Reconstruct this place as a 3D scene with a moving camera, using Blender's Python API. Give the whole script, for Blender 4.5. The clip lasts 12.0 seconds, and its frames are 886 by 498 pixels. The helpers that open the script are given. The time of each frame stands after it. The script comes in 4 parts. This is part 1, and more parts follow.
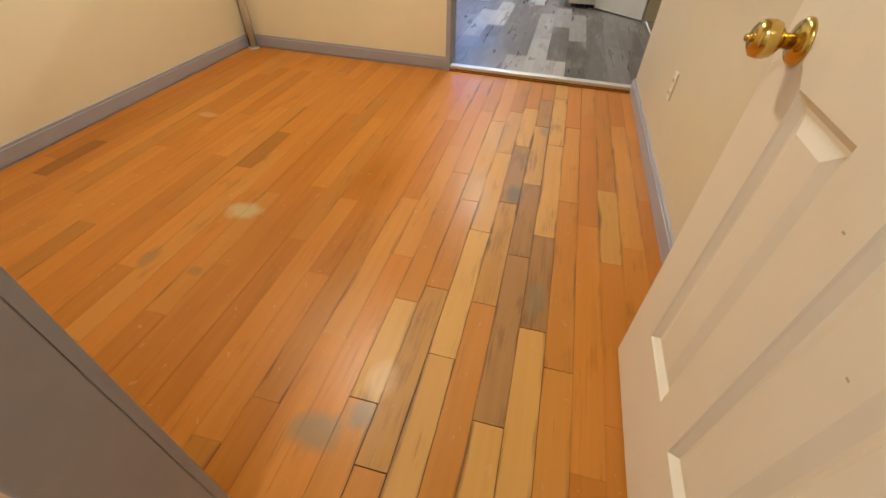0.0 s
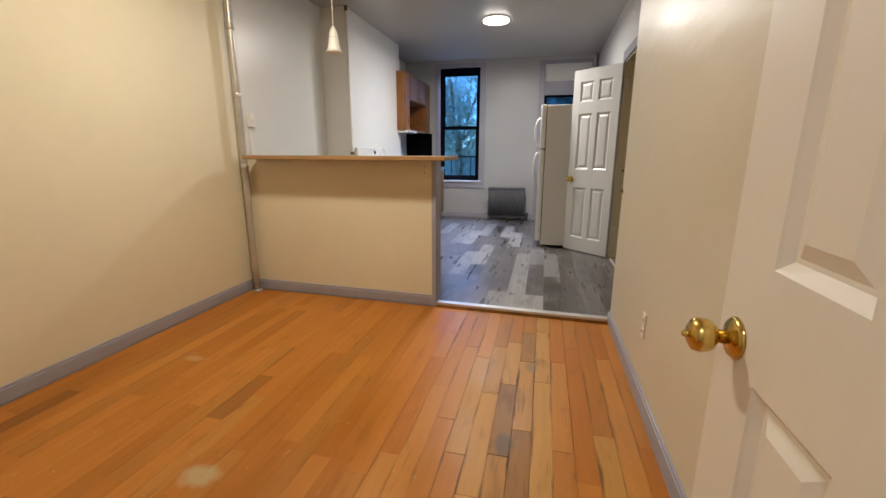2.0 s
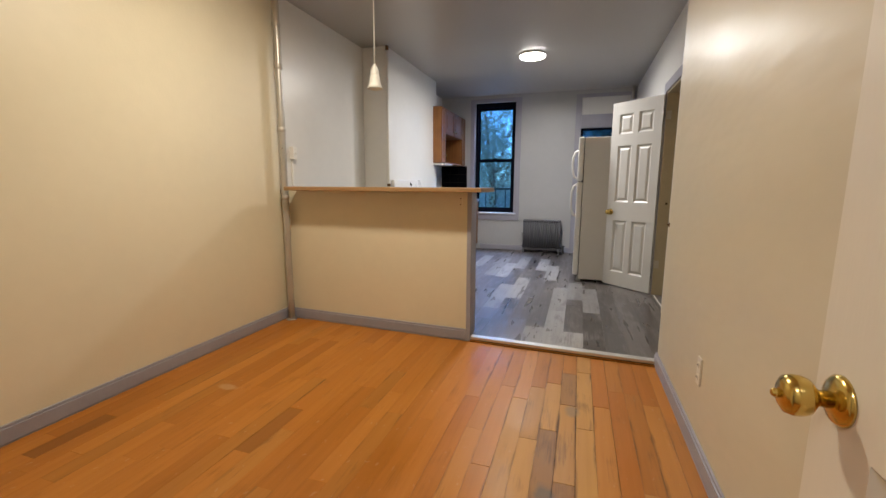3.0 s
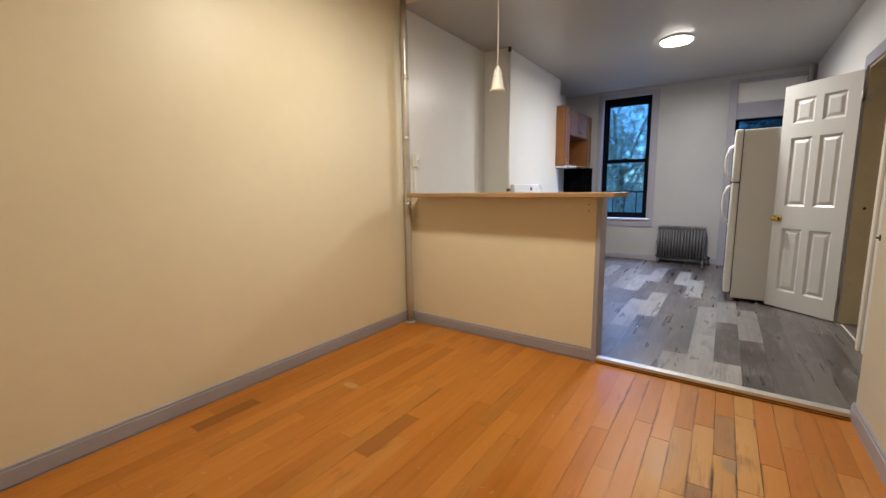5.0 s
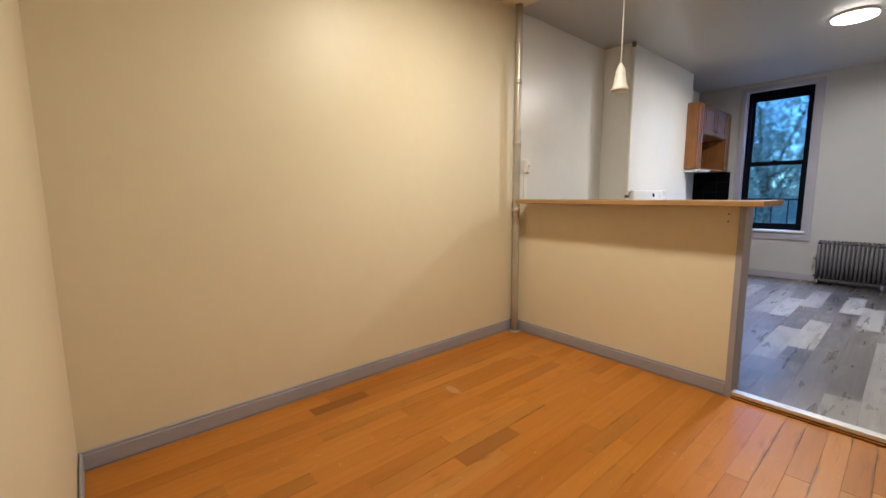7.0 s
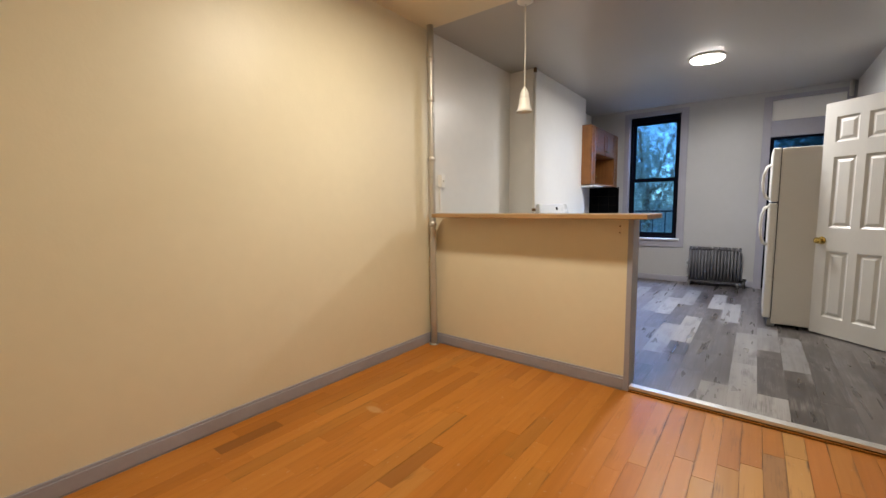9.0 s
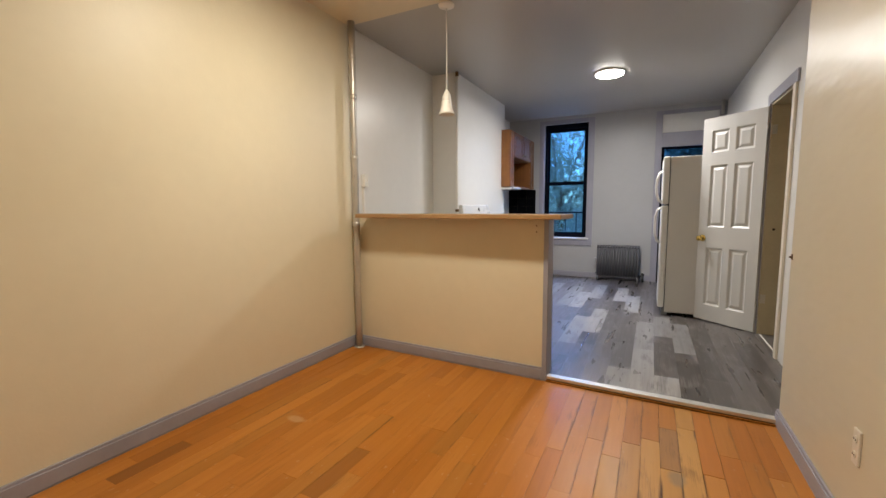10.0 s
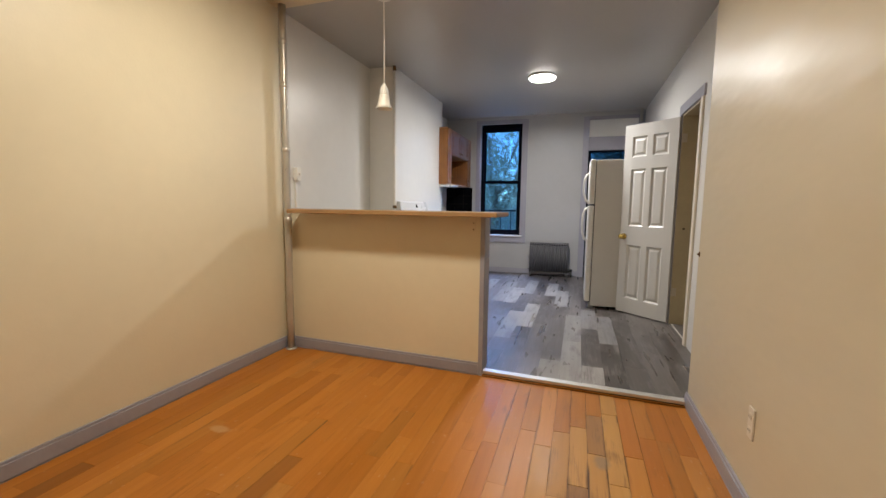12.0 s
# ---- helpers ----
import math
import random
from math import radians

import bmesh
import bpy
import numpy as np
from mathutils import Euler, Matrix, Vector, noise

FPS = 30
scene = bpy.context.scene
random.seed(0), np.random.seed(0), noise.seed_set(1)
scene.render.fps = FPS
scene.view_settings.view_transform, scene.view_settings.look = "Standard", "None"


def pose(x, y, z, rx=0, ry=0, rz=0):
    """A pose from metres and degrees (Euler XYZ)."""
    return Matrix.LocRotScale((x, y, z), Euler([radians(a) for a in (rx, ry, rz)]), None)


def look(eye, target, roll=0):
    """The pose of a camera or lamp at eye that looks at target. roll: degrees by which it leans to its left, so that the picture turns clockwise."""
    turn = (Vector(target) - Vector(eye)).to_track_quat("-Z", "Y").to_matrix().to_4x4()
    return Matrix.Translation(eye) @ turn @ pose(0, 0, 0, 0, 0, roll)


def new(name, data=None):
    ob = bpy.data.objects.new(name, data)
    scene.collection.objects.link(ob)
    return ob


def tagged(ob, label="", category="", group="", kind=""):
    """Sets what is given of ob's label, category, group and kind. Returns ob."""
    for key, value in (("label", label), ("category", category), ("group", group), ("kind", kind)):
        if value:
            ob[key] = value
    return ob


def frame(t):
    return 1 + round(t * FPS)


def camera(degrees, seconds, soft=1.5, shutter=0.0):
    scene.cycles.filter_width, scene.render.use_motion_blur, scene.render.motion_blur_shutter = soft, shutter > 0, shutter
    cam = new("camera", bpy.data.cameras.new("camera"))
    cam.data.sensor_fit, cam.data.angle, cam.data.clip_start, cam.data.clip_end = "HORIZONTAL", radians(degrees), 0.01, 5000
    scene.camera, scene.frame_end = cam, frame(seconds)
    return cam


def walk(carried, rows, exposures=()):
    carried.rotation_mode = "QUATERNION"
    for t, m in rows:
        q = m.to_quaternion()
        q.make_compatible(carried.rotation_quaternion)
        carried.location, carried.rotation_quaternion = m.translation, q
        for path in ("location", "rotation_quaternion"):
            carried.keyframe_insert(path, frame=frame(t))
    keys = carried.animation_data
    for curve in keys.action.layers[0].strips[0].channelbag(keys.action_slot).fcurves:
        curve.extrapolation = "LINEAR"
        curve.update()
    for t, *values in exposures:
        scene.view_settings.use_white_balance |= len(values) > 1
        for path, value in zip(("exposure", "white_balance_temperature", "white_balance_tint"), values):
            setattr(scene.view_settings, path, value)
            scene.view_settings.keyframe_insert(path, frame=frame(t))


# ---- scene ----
cam = camera(94.2, 12.0)
PATH = [
    (0, (2.404, -3.036, 1.065), (2.057, -1.6, -0.283), 1.6),
    (0.5, (2.463, -2.993, 1.094), (2.131, -1.366, -0.023), 1.7),
    (1, (2.478, -2.98, 1.132), (2.08, -1.214, 0.282), 1.0),
    (1.5, (2.471, -2.965, 1.157), (2.041, -1.115, 0.531), 0.4),
    (2, (2.448, -2.953, 1.174), (1.992, -1.06, 0.718), 0.1),
    (2.5, (2.414, -2.944, 1.179), (1.904, -1.044, 0.821), -0.1),
    (2.7, (2.416, -2.927, 1.169), (1.868, -1.031, 0.843), 0.1),
    (4.5, (2.389, -2.833, 1.168), (1.396, -1.121, 0.881), -0.5),
    (5, (2.337, -2.798, 1.182), (1.222, -1.163, 0.895), -0.7),
    (5.5, (2.331, -2.774, 1.179), (1.073, -1.243, 0.911), -0.7),
    (6, (2.309, -2.78, 1.189), (0.933, -1.354, 0.922), -0.5),
    (6.5, (2.289, -2.786, 1.201), (0.826, -1.45, 0.928), -0.5),
    (6.7, (2.298, -2.784, 1.186), (0.803, -1.48, 0.927), -0.4),
    (8.3, (2.284, -2.776, 1.207), (0.902, -1.348, 0.984), -0.3),
    (8.5, (2.287, -2.774, 1.201), (0.949, -1.303, 0.987), -0.4),
    (9, (2.29, -2.78, 1.202), (1.085, -1.196, 1.001), -0.6),
    (9.5, (2.293, -2.785, 1.199), (1.24, -1.097, 1.001), -0.5),
    (10, (2.292, -2.778, 1.196), (1.393, -1.002, 0.997), -0.3),
    (10.5, (2.288, -2.765, 1.198), (1.535, -0.923, 0.994), 0.1),
    (11, (2.281, -2.759, 1.195), (1.645, -0.874, 0.987), 0.5),
    (11.5, (2.276, -2.752, 1.194), (1.694, -0.85, 0.984), 0.7),
    (12, (2.282, -2.756, 1.197), (1.663, -0.866, 0.983), 0.7),
]
walk(cam, [(t, look(eye, target, roll)) for t, eye, target, roll in PATH], [(0, 0.42, 6850, 7), (0.5, 0.28, 6600, 9), (1, 0.2, 6500, 10), (1.5, 0.14, 6500, 10), (2, 0.0, 6500, 10), (2.7, -0.04, 6500, 10), (4.5, 0.04, 6500, 10), (6.5, 0.09, 6500, 10), (8.5, 0.12, 6500, 10), (10, 0.02, 6500, 10), (12, -0.03, 6500, 10)])
# ---- light ----
world = bpy.data.worlds.new("dusk")
scene.world = world
world.use_nodes = True
wn = world.node_tree
sky = wn.nodes.new("ShaderNodeTexSky")
sky.sky_type, sky.sun_disc = "NISHITA", False
sky.sun_elevation, sky.sun_rotation = radians(13), radians(200)
blue_hour = wn.nodes.new("ShaderNodeVectorMath")  # evening cast against the warm lamps
blue_hour.operation = "MULTIPLY"
blue_hour.inputs[1].default_value = (0.32, 0.82, 1.75)
wn.links.new(sky.outputs[0], blue_hour.inputs[0])
wn.links.new(blue_hour.outputs[0], wn.nodes["Background"].inputs[0])
wn.nodes["Background"].inputs[1].default_value = 0.42

LIVING_LAMP = (1.2, -1.08, 2.635)
KITCHEN_LAMP = (1.81, 2.3, 2.655)


def disk_lamp(name, place, size, watts, colour):
    """A round lamp that faces down."""
    data = bpy.data.lights.new(name, "AREA")
    data.shape, data.size, data.energy, data.color = "DISK", size, watts, colour
    ob = new(name, data)
    ob.location = place
    return ob


disk_lamp("kitchen_lamp", (KITCHEN_LAMP[0], KITCHEN_LAMP[1], KITCHEN_LAMP[2] - 0.012), 0.27, 56, (1.0, 0.97, 0.93))
disk_lamp("living_lamp", (LIVING_LAMP[0], LIVING_LAMP[1], LIVING_LAMP[2] - 0.012), 0.20, 36, (1.0, 0.91, 0.74))
# added lamp in the unseen hall, to brighten the doorway jamb
disk_lamp("hall_lamp", (2.0, -3.7, 2.61), 0.24, 15, (0.78, 0.85, 1.0))

bpy.data.objects["kitchen_lamp"].data.spread = radians(174)
# added fill lamp, out of view above the kitchen window, for blue sky light
yard = bpy.data.lights.new("yard_skylight", "AREA")
yard.shape, yard.size, yard.size_y, yard.energy, yard.color = "RECTANGLE", 2.4, 1.2, 380, (0.30, 0.50, 1.0)
new("yard_skylight", yard).matrix_world = look((1.05, 5.45, 3.4), (1.3, 3.45, 0.3))

# ---- materials ----


def mat(name, colour, rough=0.5, metal=0.0, vary=0.08, scale=3.0, bump=0.0, bump_scale=60.0, stretch=(1, 1, 1), piece=0.0, coat=0.0, spec=0.5, relief=0.004):
    """A painted or plain surface: two scales of variation, roughness that follows them, and fine relief."""
    m = bpy.data.materials.new(name)
    m.use_nodes = True
    nt = m.node_tree
    p = nt.nodes["Principled BSDF"]
    p.inputs["Roughness"].default_value, p.inputs["Metallic"].default_value = rough, metal
    p.inputs["Coat Weight"].default_value = coat
    p.inputs["Specular IOR Level"].default_value = spec
    geo = nt.nodes.new("ShaderNodeNewGeometry")
    mp = nt.nodes.new("ShaderNodeMapping")
    mp.inputs["Scale"].default_value = stretch
    nt.links.new(geo.outputs["Position"], mp.inputs["Vector"])
    big, fine = nt.nodes.new("ShaderNodeTexNoise"), nt.nodes.new("ShaderNodeTexNoise")
    big.inputs["Scale"].default_value, fine.inputs["Scale"].default_value = scale, scale * 9
    big.inputs["Detail"].default_value = fine.inputs["Detail"].default_value = 4
    for n in (big, fine):
        nt.links.new(mp.outputs[0], n.inputs["Vector"])
    add = nt.nodes.new("ShaderNodeMath")
    add.operation = "MULTIPLY_ADD"
    nt.links.new(fine.outputs["Fac"], add.inputs[0])
    add.inputs[1].default_value = 0.45
    nt.links.new(big.outputs["Fac"], add.inputs[2])
    rng = nt.nodes.new("ShaderNodeMapRange")
    rng.inputs["From Min"].default_value, rng.inputs["From Max"].default_value = 0.35, 1.1
    rng.inputs["To Min"].default_value, rng.inputs["To Max"].default_value = 1 - vary, 1 + vary
    nt.links.new(add.outputs[0], rng.inputs["Value"])
    fac = rng.outputs[0]
    if piece:
        info = nt.nodes.new("ShaderNodeObjectInfo")
        pr = nt.nodes.new("ShaderNodeMapRange")
        pr.inputs["To Min"].default_value, pr.inputs["To Max"].default_value = 1 - piece, 1 + piece
        nt.links.new(info.outputs["Random"], pr.inputs["Value"])
        mul = nt.nodes.new("ShaderNodeMath")
        mul.operation = "MULTIPLY"
        nt.links.new(fac, mul.inputs[0])
        nt.links.new(pr.outputs[0], mul.inputs[1])
        fac = mul.outputs[0]
    mix = nt.nodes.new("ShaderNodeVectorMath")
    mix.operation = "SCALE"
    mix.inputs[0].default_value = colour
    nt.links.new(fac, mix.inputs["Scale"])
    nt.links.new(mix.outputs[0], p.inputs["Base Color"])
    rr = nt.nodes.new("ShaderNodeMapRange")
    rr.inputs["From Min"].default_value, rr.inputs["From Max"].default_value = 0.35, 1.1
    rr.inputs["To Min"].default_value, rr.inputs["To Max"].default_value = max(rough - 0.08, 0.02), min(rough + 0.08, 1)
    nt.links.new(add.outputs[0], rr.inputs["Value"])
    nt.links.new(rr.outputs[0], p.inputs["Roughness"])
    if bump:
        bn, bp = nt.nodes.new("ShaderNodeTexNoise"), nt.nodes.new("ShaderNodeBump")
        bn.inputs["Scale"].default_value, bn.inputs["Detail"].default_value = bump_scale, 3
        nt.links.new(mp.outputs[0], bn.inputs["Vector"])
        bp.inputs["Strength"].default_value, bp.inputs["Distance"].default_value = bump, relief
        nt.links.new(bn.outputs["Fac"], bp.inputs["Height"])
        nt.links.new(bp.outputs[0], p.inputs["Normal"])
    return m


def wood(name, stops, rough=0.3, stretch=(38, 1.6, 38), piece=0.3, patches=0.0, patch_colour=(0.2, 0.2, 0.18), coat=0.0, spots=0.0, blotch=(5, 2, 5), stains=(), grime=0.0, spot_colour=(0.62, 0.5, 0.38), film=0.5):
    """Wood with grain along y; each board shifts its grain and tone; patches: share of grey weathering."""
    m = bpy.data.materials.new(name)
    m.use_nodes = True
    nt = m.node_tree
    p = nt.nodes["Principled BSDF"]
    geo, info = nt.nodes.new("ShaderNodeNewGeometry"), nt.nodes.new("ShaderNodeObjectInfo")
    shift = nt.nodes.new("ShaderNodeVectorMath")
    shift.operation = "SCALE"
    shift.inputs[0].default_value = (7.3, 11.9, 3.1)
    nt.links.new(info.outputs["Random"], shift.inputs["Scale"])
    pos = nt.nodes.new("ShaderNodeVectorMath")
    nt.links.new(geo.outputs["Position"], pos.inputs[0])
    nt.links.new(shift.outputs[0], pos.inputs[1])

    def tex(sc, detail, source):
        mp, n = nt.nodes.new("ShaderNodeMapping"), nt.nodes.new("ShaderNodeTexNoise")
        mp.inputs["Scale"].default_value = sc
        n.inputs["Scale"].default_value, n.inputs["Detail"].default_value, n.inputs["Distortion"].default_value = 1, detail, 0.4
        nt.links.new(source, mp.inputs["Vector"])
        nt.links.new(mp.outputs[0], n.inputs["Vector"])
        return n.outputs["Fac"]

    def math_node(op, a, b):
        n = nt.nodes.new("ShaderNodeMath")
        n.operation = op
        for k, v in enumerate((a, b)):
            if isinstance(v, (int, float)):
                n.inputs[k].default_value = v
            else:
                nt.links.new(v, n.inputs[k])
        return n.outputs[0]

    grain = tex(stretch, 5, pos.outputs[0])
    cloud = tex(blotch, 3, geo.outputs["Position"])
    tone = math_node("ADD", math_node("MULTIPLY", grain, 0.4), math_node("MULTIPLY", info.outputs["Random"], piece))
    tone = math_node("ADD", tone, math_node("MULTIPLY", cloud, 0.35))
    ramp = nt.nodes.new("ShaderNodeValToRGB")
    ramp.color_ramp.elements[0].position, ramp.color_ramp.elements[1].position = 0.25, 0.85
    ramp.color_ramp.elements[0].color, ramp.color_ramp.elements[1].color = (*stops[0], 1), (*stops[-1], 1)
    if len(stops) == 3:
        e = ramp.color_ramp.elements.new(0.55)
        e.color = (*stops[1], 1)
    nt.links.new(tone, ramp.inputs["Fac"])
    colour = ramp.outputs["Color"]

    def lay(colour, fac, over):
        n = nt.nodes.new("ShaderNodeMix")
        n.data_type = "RGBA"
        nt.links.new(fac, n.inputs[0])
        nt.links.new(colour, n.inputs[6])
        n.inputs[7].default_value = (*over, 1)
        return n.outputs[2]

    def step(v, lo, hi, top):
        n = nt.nodes.new("ShaderNodeMapRange")
        n.inputs["From Min"].default_value, n.inputs["From Max"].default_value, n.inputs["To Max"].default_value = lo, hi, top
        nt.links.new(v, n.inputs["Value"])
        return n.outputs[0]

    if patches:
        grey = math_node("MULTIPLY", tex((13, 4, 13), 4, pos.outputs[0]), math_node("ADD", tex((190, 5, 190), 5, pos.outputs[0]), 0.5))
        colour = lay(colour, step(grey, 0.66 - patches * 0.25, 0.84 - patches * 0.2, 0.7), patch_colour)
    if spots:
        colour = lay(colour, step(tex((40, 26, 40), 2, geo.outputs["Position"]), 0.69, 0.73, spots), spot_colour)
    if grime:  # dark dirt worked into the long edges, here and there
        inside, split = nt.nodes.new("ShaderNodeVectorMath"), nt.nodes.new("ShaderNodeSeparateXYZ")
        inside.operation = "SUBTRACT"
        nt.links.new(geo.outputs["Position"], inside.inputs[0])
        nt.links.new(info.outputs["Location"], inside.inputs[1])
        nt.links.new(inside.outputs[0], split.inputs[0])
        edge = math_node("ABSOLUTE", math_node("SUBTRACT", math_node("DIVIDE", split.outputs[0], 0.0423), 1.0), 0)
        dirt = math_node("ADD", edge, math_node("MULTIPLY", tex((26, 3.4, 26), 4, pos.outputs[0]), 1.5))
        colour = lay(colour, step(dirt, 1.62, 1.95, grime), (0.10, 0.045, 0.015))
    for sx, sy, rx, ry, over, strength in stains:
        mp, dist = nt.nodes.new("ShaderNodeMapping"), nt.nodes.new("ShaderNodeVectorMath")
        mp.inputs["Location"].default_value, mp.inputs["Scale"].default_value = (-sx / rx, -sy / ry, 0), (1 / rx, 1 / ry, 1)
        nt.links.new(geo.outputs["Position"], mp.inputs["Vector"])
        dist.operation = "LENGTH"
        nt.links.new(mp.outputs[0], dist.inputs[0])
        rough_edge = math_node("ADD", dist.outputs["Value"], math_node("MULTIPLY", tex((22, 14, 22), 4, geo.outputs["Position"]), 0.9))
        n = nt.nodes.new("ShaderNodeMapRange")
        n.inputs["From Min"].default_value, n.inputs["From Max"].default_value = 1.0, 1.55
        n.inputs["To Min"].default_value, n.inputs["To Max"].default_value = strength, 0.0
        nt.links.new(rough_edge, n.inputs["Value"])
        colour = lay(colour, n.outputs[0], over)
    nt.links.new(colour, p.inputs["Base Color"])
    nt.links.new(step(cloud, 0.3, 0.75, 1.0), p.inputs["Roughness"])
    rr = nt.nodes.new("ShaderNodeMapRange")
    rr.inputs["From Min"].default_value, rr.inputs["From Max"].default_value = 0.3, 0.75
    rr.inputs["To Min"].default_value, rr.inputs["To Max"].default_value = rough - 0.06, rough + 0.12
    nt.links.new(cloud, rr.inputs["Value"])
    nt.links.new(rr.outputs[0], p.inputs["Roughness"])
    p.inputs["Specular IOR Level"].default_value = film
    p.inputs["Coat Weight"].default_value = coat
    p.inputs["Coat Roughness"].default_value = 0.2
    bp = nt.nodes.new("ShaderNodeBump")
    bp.inputs["Strength"].default_value, bp.inputs["Distance"].default_value = 0.15, 0.002
    nt.links.new(grain, bp.inputs["Height"])
    nt.links.new(bp.outputs[0], p.inputs["Normal"])
    return m


def glow(name, colour, strength):
    m = mat(name, (0.8, 0.8, 0.8), 0.4)
    p = m.node_tree.nodes["Principled BSDF"]
    p.inputs["Emission Color"].default_value, p.inputs["Emission Strength"].default_value = (*colour, 1), strength
    return m


def glass(name, tint=(0.9, 0.95, 1.0)):
    m = bpy.data.materials.new(name)
    m.use_nodes = True
    p = m.node_tree.nodes["Principled BSDF"]
    p.inputs["Base Color"].default_value = (*tint, 1)
    p.inputs["Transmission Weight"].default_value, p.inputs["Roughness"].default_value, p.inputs["IOR"].default_value = 1.0, 0.17, 1.07
    return m


# old stains and filler on the hardwood: place, size, colour, strength
PUTTY, GREY_STAIN, SCUFF = (0.46, 0.34, 0.19), (0.19, 0.15, 0.09), (0.54, 0.34, 0.17)
STAINS = [(1.263, -1.899, 0.078, 0.062, PUTTY, 0.9), (1.10, -2.243, 0.036, 0.062, (0.22, 0.12, 0.05), 0.6), (1.31, -2.255, 0.031, 0.023, (0.22, 0.12, 0.05), 0.6),
          (1.99, -2.66, 0.075, 0.06, GREY_STAIN, 0.7), (2.085, -2.585, 0.04, 0.05, (0.16, 0.13, 0.08), 0.7), (2.345, -1.455, 0.045, 0.085, (0.12, 0.10, 0.07), 0.75),
          (2.44, -0.79, 0.042, 0.062, (0.2, 0.16, 0.11), 0.6), (2.50, -2.06, 0.032, 0.095, (0.2, 0.15, 0.09), 0.55), (0.525, -1.156, 0.075, 0.032, SCUFF, 0.6), (2.10, -2.48, 0.05, 0.07, (0.55, 0.36, 0.19), 0.6)]
CREAM = mat("cream_satin_paint", (0.695, 0.622, 0.462), 0.44, vary=0.045, scale=1.4, bump=0.12, bump_scale=60)
CREAM_GLOSS = mat("cream_gloss_paint", (0.62, 0.55, 0.412), 0.40, vary=0.05, scale=1.6, bump=0.7, bump_scale=2.4, stretch=(1, 0.6, 1.6), spec=0.38, relief=0.016)
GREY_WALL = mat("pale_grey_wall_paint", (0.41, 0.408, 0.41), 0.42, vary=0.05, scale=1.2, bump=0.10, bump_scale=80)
WHITE_WALL = mat("white_wall_paint", (0.72, 0.71, 0.69), 0.34, vary=0.05, scale=1.2, bump=0.25, bump_scale=12)
# white ceiling darkened in its colour, as little lamp light reaches it
CEILING = mat("dimmed_ceiling_paint", (0.42, 0.398, 0.368), 0.34, vary=0.05, scale=0.9, bump=0.06, bump_scale=70)
CREAM_CEILING = mat("cream_ceiling_paint", (0.72, 0.62, 0.44), 0.5, vary=0.04, scale=1.2, bump=0.06)
TRIM = mat("grey_trim_paint", (0.313, 0.308, 0.358), 0.38, vary=0.10, scale=4, bump=0.12, bump_scale=45)
DOOR_PAINT = mat("white_door_paint", (0.56, 0.55, 0.53), 0.36, vary=0.035, scale=3, bump=0.08, bump_scale=35, stretch=(3, 3, 0.6))
IVORY_DOOR = mat("ivory_door_paint", (0.72, 0.66, 0.56), 0.36, vary=0.035, scale=3, bump=0.08, bump_scale=35, stretch=(3, 3, 0.6))
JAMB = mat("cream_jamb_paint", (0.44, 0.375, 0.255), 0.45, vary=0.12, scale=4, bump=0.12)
DARK = mat("dark_gap", (0.03, 0.017, 0.009), 0.9)
BRASS = mat("polished_brass", (0.66, 0.48, 0.15), 0.18, 1.0, vary=0.08, scale=25)
STEEL = mat("brushed_steel", (0.55, 0.55, 0.55), 0.35, 1.0, vary=0.1, scale=20)
ALUMINIUM = mat("worn_aluminium", (0.70, 0.69, 0.67), 0.34, 0.8, vary=0.12, scale=8, bump=0.0, stretch=(1, 8, 8))
PIPE_PAINT = mat("silver_pipe_paint", (0.52, 0.49, 0.445), 0.33, 0.6, vary=0.12, scale=10, bump=0.08, bump_scale=12)
RADIATOR_PAINT = mat("grey_radiator_paint", (0.11, 0.108, 0.118), 0.5, 0.0, vary=0.12, scale=10, bump=0.15, bump_scale=50)
PLASTIC = mat("white_plastic", (0.78, 0.76, 0.72), 0.35, vary=0.03, scale=6)
APPLIANCE = mat("white_appliance_enamel", (0.63, 0.62, 0.60), 0.3, vary=0.02, scale=4, bump=0.05, bump_scale=150)
FRIDGE_SIDE = mat("textured_appliance_side", (0.54, 0.525, 0.50), 0.45, vary=0.03, scale=4, bump=0.15, bump_scale=220)
BLACK = mat("black_enamel", (0.004, 0.004, 0.0045), 0.6, vary=0.15, scale=6, spec=0.0)
BLACK_FRAME = mat("black_window_frame", (0.007, 0.008, 0.012), 0.5, vary=0.2, scale=12, spec=0.0)
GREY_TOP = mat("grey_laminate", (0.20, 0.20, 0.21), 0.4, vary=0.2, scale=25)
RUBBER = mat("dark_rubber", (0.03, 0.03, 0.03), 0.7)
SHADE = mat("frosted_white_glass", (0.80, 0.78, 0.73), 0.35, vary=0.05, scale=20)
RUST = mat("rusty_metal", (0.16, 0.09, 0.04), 0.6, 0.5, vary=0.3, scale=40)
DIFFUSER_WARM = glow("warm_diffuser", (1.0, 0.90, 0.74), 16)
DIFFUSER = glow("lamp_diffuser", (1.0, 0.95, 0.88), 16)
GLASS = glass("window_glass")
DARK_GLASS = glass("dark_door_glass", (0.07, 0.10, 0.12))
OAK = wood("golden_oak", [(0.15, 0.055, 0.014), (0.28, 0.115, 0.031), (0.38, 0.18, 0.058)], 0.34, stretch=(30, 30, 2.0), piece=0.15)
OAK_DARK = wood("brown_oak", [(0.10, 0.038, 0.012), (0.18, 0.075, 0.024), (0.26, 0.12, 0.045)], 0.36, film=0.25, stretch=(30, 30, 2.0), piece=0.15)
